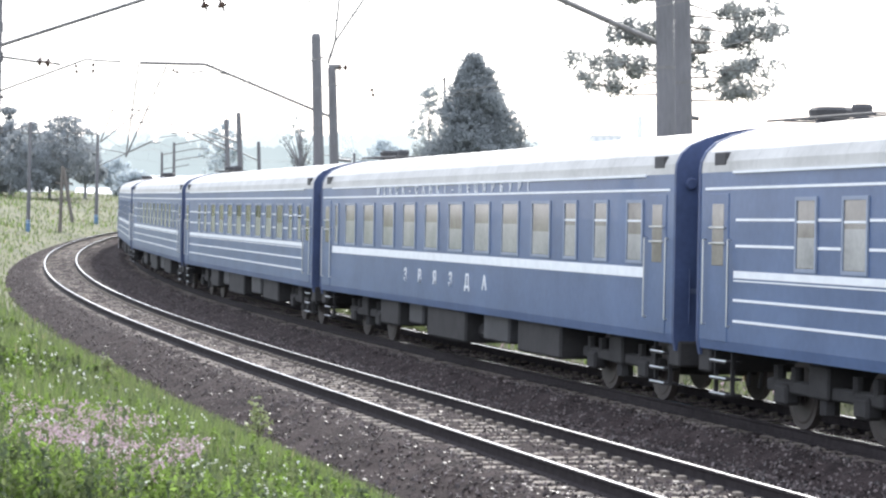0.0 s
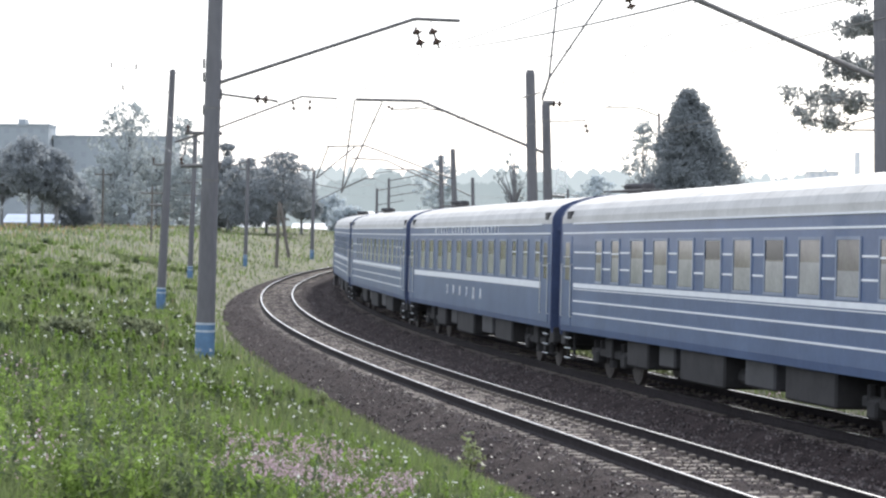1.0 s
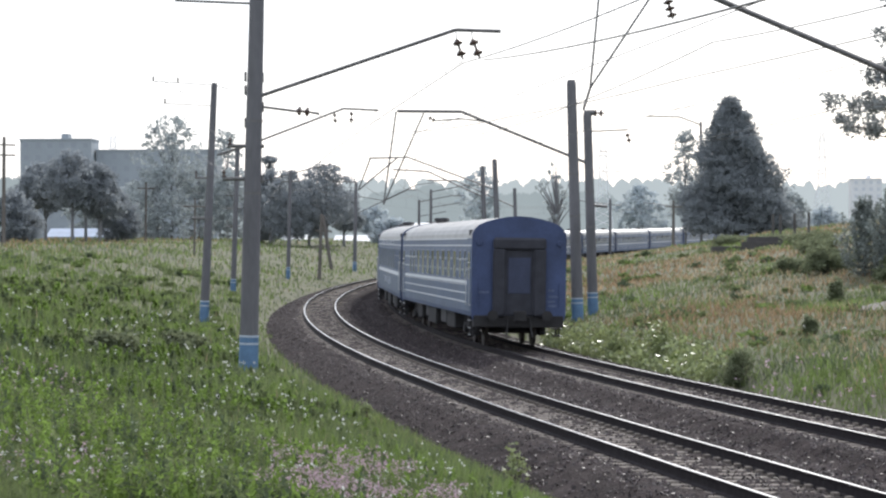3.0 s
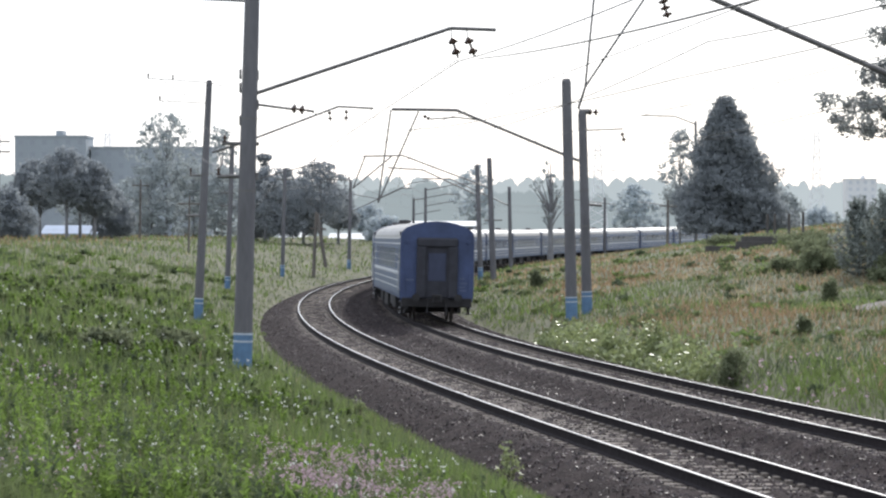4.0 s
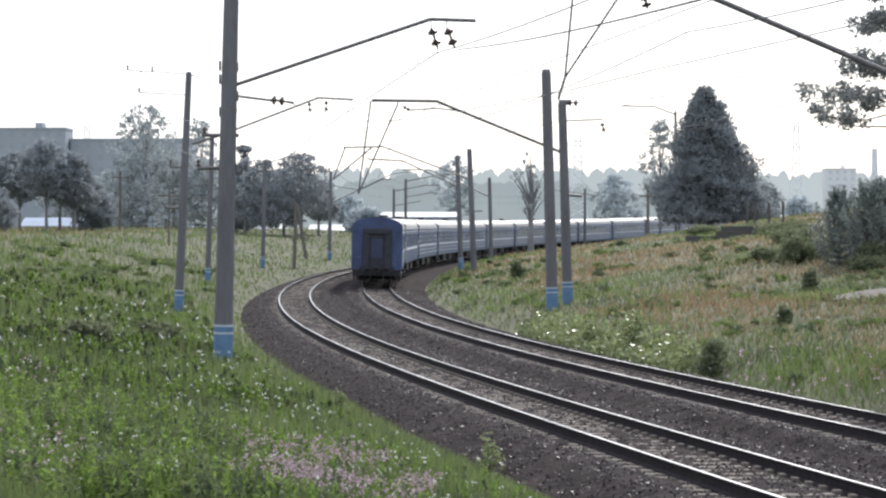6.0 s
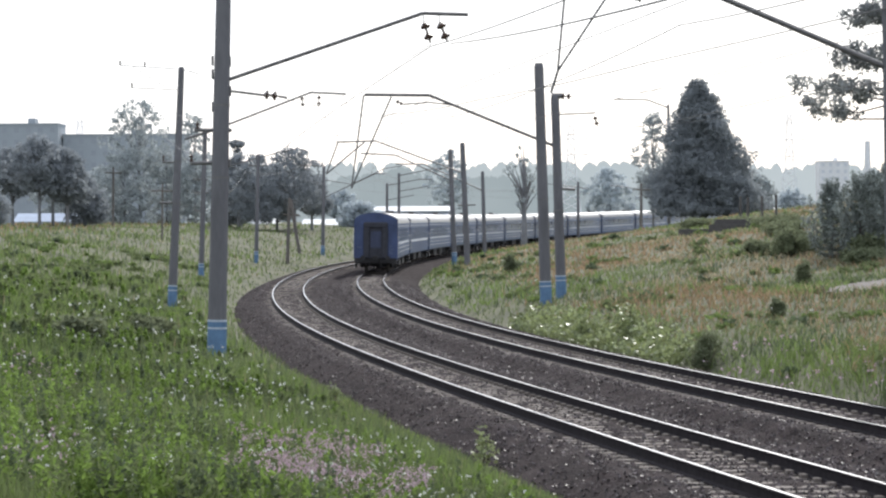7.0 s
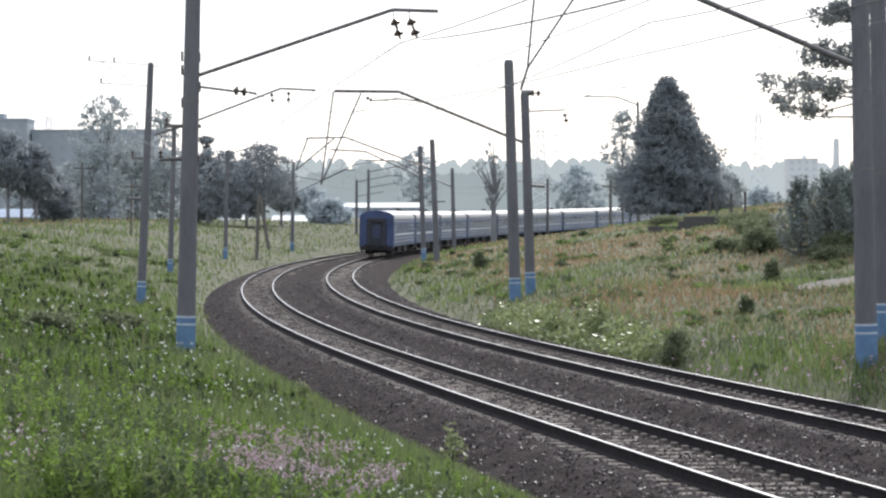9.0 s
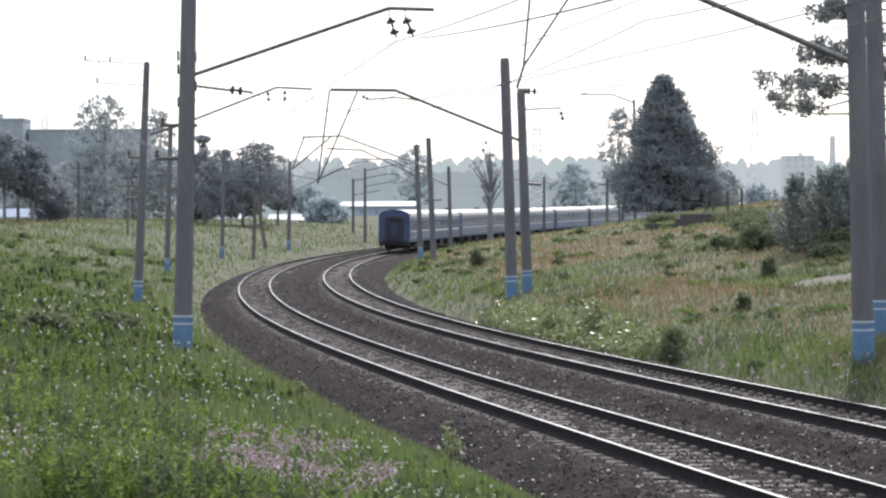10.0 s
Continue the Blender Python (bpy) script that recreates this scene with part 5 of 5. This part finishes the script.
def blades(name, x, y, h, w, idx, label, rng, lean=0.35):
    n = len(x)
    z = ground_z(x, y) - 0.04
    a = rng.uniform(0, math.tau, n)
    side = np.stack([np.cos(a), np.sin(a), np.zeros(n)], 1) * (w / 2)[:, None]
    b = rng.uniform(0, math.tau, n)
    le = np.stack([np.cos(b), np.sin(b), np.zeros(n)], 1) * (h * lean * rng.random(n))[:, None]
    p = np.stack([x, y, z], 1)
    mid = p + le * 0.35 + np.stack([np.zeros(n), np.zeros(n), h * 0.6], 1)
    tip = p + le + np.stack([np.zeros(n), np.zeros(n), h], 1)
    v = np.stack([p - side, p + side, mid + side * 0.8, mid - side * 0.8, tip + side * 0.15, tip - side * 0.15], 1).reshape(-1, 3)
    o = 6 * np.arange(n)[:, None]
    f = np.concatenate([o + [0, 1, 2, 3], o + [3, 2, 4, 5]], 0)
    ob = new(name, fast_mesh(name, v, f, M_GRASS, np.concatenate([idx, idx])))
    tagged(ob, label, "grass", kind="stuff")


def build_grass():
    rng = np.random.default_rng(17)
    # left meadow
    x, y = scatter(170000, rng, -0.25, 0.16, 17, 330, True)
    g = patch(x, y, 0.35, 0.4)
    idx = np.where(rng.random(len(x)) < 0.25 + 0.4 * (g > 0.55), 0, 1)
    crest = np.clip((y - 95) / 120, 0, 1) * np.clip((-x - 12) / 20, 0, 1)
    idx = np.where(rng.random(len(x)) < 0.02 + 0.06 * crest, 2, idx)
    idx = np.where(rng.random(len(x)) < 0.5 * np.clip((-x - 34) / 12, 0, 1) * (y > 150), 3, idx)
    idx = np.where(rng.random(len(x)) < 0.35 * (patch(x, y, 0.8, 2) > 0.55), 4, idx)
    h = (0.18 + 0.34 * rng.random(len(x))) * (0.75 + 0.5 * g) * np.interp(offset(x, y), [-30, GAP - 5, GAP - 2.5], [1, 0.9, 0.45])
    blades("meadow_grass", x, y, h, np.maximum(0.009, y * 0.00048), idx, "tall green meadow grass on the bank", rng)
    # right bank
    x, y = scatter(170000, rng, -0.03, 0.30, 24, 330, False, 0.3)
    g = patch(x, y, 0.22, 1.1)
    u = offset(x, y)
    dry = np.clip((u - 4) / 10, 0, 1)
    g2 = patch(x, y * 0.5, 0.45, 2.6)
    idx = np.where(rng.random(len(x)) < dry * np.clip((g - 0.3) * 2.4, 0.08, 0.85), 2, np.where(rng.random(len(x)) < np.clip((g2 - 0.35) * 2.5, 0.1, 0.9), 0, 1))
    idx = np.where(rng.random(len(x)) < 0.45 * (patch(x, y, 0.7, 4.0) > 0.62), 4, idx)
    russet = np.clip((patch(x, y * 0.45, 0.30, 5.2) - 0.42) * 2.6, 0, 0.75) * np.clip((u - 3.5) / 4, 0, 1)
    idx = np.where(rng.random(len(x)) < russet, 3, idx)
    h = (0.10 + 0.26 * rng.random(len(x))) * (0.7 + 0.6 * g2) * np.interp(u, [2.5, 4.5, 30], [0.5, 1, 0.9])
    blades("bank_grass", x, y, h, np.maximum(0.012, y * 0.0006), idx, "long grass, green and straw-coloured, on the far bank", rng, 1.1)


def build_herbs():
    rng = np.random.default_rng(23)
    x, y = scatter(12500, rng, -0.25, 0.10, 17, 110, True, 0.2)
    g = patch(x, y, 0.55, 0.9)
    keep = (rng.random(len(x)) < 0.15 + 0.85 * (g > 0.5)) & (offset(x, y) < GAP - 4.2)
    x, y = x[keep], y[keep]
    z = ground_z(x, y)
    hh = rng.uniform(0.35, 0.75, len(x)) * np.interp(y, [17, 26, 40, 75], [1, 0.95, 0.7, 0.6]) * np.interp(offset(x, y), [GAP - 8, GAP - 4.2], [1, 0.55])
    per = 34
    t = np.tile(np.linspace(0.25, 1.0, per), len(x))
    X, Y, Z, Hh = (np.repeat(q, per) for q in (x, y, z, hh))
    a = rng.uniform(0, math.tau, len(t))
    r = 0.075 * (1.15 - t)
    c = np.stack([X + np.cos(a) * r, Y + np.sin(a) * r, Z + t * Hh], 1)
    v, f = leaf_quads(c, 0.028 * np.maximum(1, Y / 26), rng, 2.6, (0, 0, 0.5))
    ob = new("meadow_herbs", fast_mesh("meadow_herbs", v, f, [M_HERB, M_GRASS[1], M_GRASS[4]], np.repeat(rng.choice([0, 0, 0, 1, 1, 2], len(x)), per)))
    tagged(ob, "leafy bright green weeds among the meadow grass", "weeds", kind="stuff")
    # mounds of leafy weeds on both banks
    def mounds(name, n, t0, t1, d0, d1, left, near, label):
        x, y = scatter(n, rng, t0, t1, d0, d1, left, 0.6)
        u = np.abs(offset(x, y) - (GAP if left else 0))
        k = (u > near) & (patch(x, y, 0.5, 1.7) > 0.42)
        x, y = x[k], y[k]
        w = rng.uniform(0.18, 0.55, len(x))
        per = 46
        d = unit(rng.normal(size=(len(x) * per, 3))) * rng.random((len(x) * per, 1)) ** 0.5
        d[:, 2] = np.abs(d[:, 2])
        c = np.repeat(np.stack([x, y, ground_z(x, y) + 0.05], 1), per, 0) + d * np.repeat(w, per)[:, None] * (1, 1, 0.5)
        v, f = leaf_quads(c, 0.055 * np.maximum(1, np.repeat(y, per) / 42), rng, 2.0, (0, 0, 0.4))
        ob = new(name, fast_mesh(name, v, f, M_GRASS, np.repeat(rng.choice([0, 0, 1, 1, 1, 1, 4], len(x)), per)))
        tagged(ob, label, "weeds", kind="stuff")
    mounds("meadow_weeds", 1700, -0.25, 0.02, 34, 170, True, 4.5, "leafy weed clumps, light and dark, in the meadow")
    mounds("bank_weeds", 700, -0.02, 0.28, 34, 190, False, 3.6, "leafy weed clumps on the far bank")
    # broad pale leaves along the far rail
    n = 4200
    s = 62 + 26 * rng.random(n)
    pts = np.array([on_line(q, 2.9 + abs(rng.normal(0, 0.7)), 0)[0] for q in s])
    pts[:, 2] = ground_z(pts[:, 0], pts[:, 1]) + rng.random(n) ** 1.5 * 0.55
    v, f = leaf_quads(pts, 0.12, rng, 1.5, (0, 0, 0.2))
    ob = new("broad_weeds", fast_mesh("broad_weeds", v, f, [M_PALELEAF]))
    tagged(ob, "pale broad-leaved weeds growing beside the rail", "weeds", kind="stuff")
    # flowers
    def flowers(name, n, t0, t1, d0, d1, left, gate, size, m, label, hi):
        x, y = scatter(n, rng, t0, t1, d0, d1, left, 0.1)
        k = gate(x, y)
        k = k & (offset(x, y) < GAP - 4.6) if left else k
        x, y = x[k], y[k]
        c = np.repeat(np.stack([x, y, ground_z(x, y) + rng.uniform(hi * 0.6, hi, len(x))], 1), 5, 0)
        sz = np.repeat(size * np.maximum(1, y / 28), 5)
        c += rng.normal(0, 1, c.shape) * (sz * 0.55)[:, None]
        v, f = leaf_quads(c, sz, rng, 1.1)
        ob = new(name, fast_mesh(name, v, f, [m]))
        tagged(ob, label, "flowers", kind="stuff")
    flowers("pink_clover", 16000, -0.25, 0.02, 18, 40, True, lambda x, y: (np.abs(x / y + 0.066 + 0.012 * np.sin(y)) < 0.036) & (y < 28) & (patch(x, y, 1.9, 1.0) > 0.4) | ((x / y < -0.175) & (rng.random(len(x)) < 0.10)), 0.022, M_PINK, "small pink clover heads in the grass", 0.5)
    flowers("white_flowers", 2400, -0.25, 0.06, 18, 90, True, lambda x, y: rng.random(len(x)) < 0.55, 0.020, M_WHITEF, "scattered small white meadow flowers", 0.5)
    flowers("white_umbels", 120, 0.02, 0.28, 30, 110, False, lambda x, y: patch(x, y, 0.5, 3) > 0.62, 0.015, M_WHITEF, "white umbels on the far bank", 0.75)
    flowers("pink_willowherb", 420, 0.1, 0.28, 36, 60, False, lambda x, y: (offset(x, y) < 5), 0.03, M_PINK, "pinkish flowers beside the far rail", 0.4)


def build_path():
    xs = np.linspace(11.2, 19, 22)
    v, f = [], []
    for x in xs:
        for w in np.linspace(-1, 1, 7):
            y = PATH_Y + (x - 13) * 0.15 + w * np.interp(x, [11.2, 11.9, 13.5], [0.5, 3.0, 4.2]) * (1 + 0.08 * math.sin(x * 2.3))
            v.append((x, y, gz(x, y) + 0.06))
    for k in range(len(xs) - 1):
        for j in range(6):
            a0 = k * 7 + j
            f.append((a0, a0 + 7, a0 + 8, a0 + 1))
    tagged(new("dirt_path", mesh_of("dirt_path", v, f, [M_PATH], smooth=True)), "pale trodden dirt path on the bank", "path", kind="structure")


build_distance()
build_buildings()
build_trees()
build_path()
build_grass()
build_herbs()

motions()
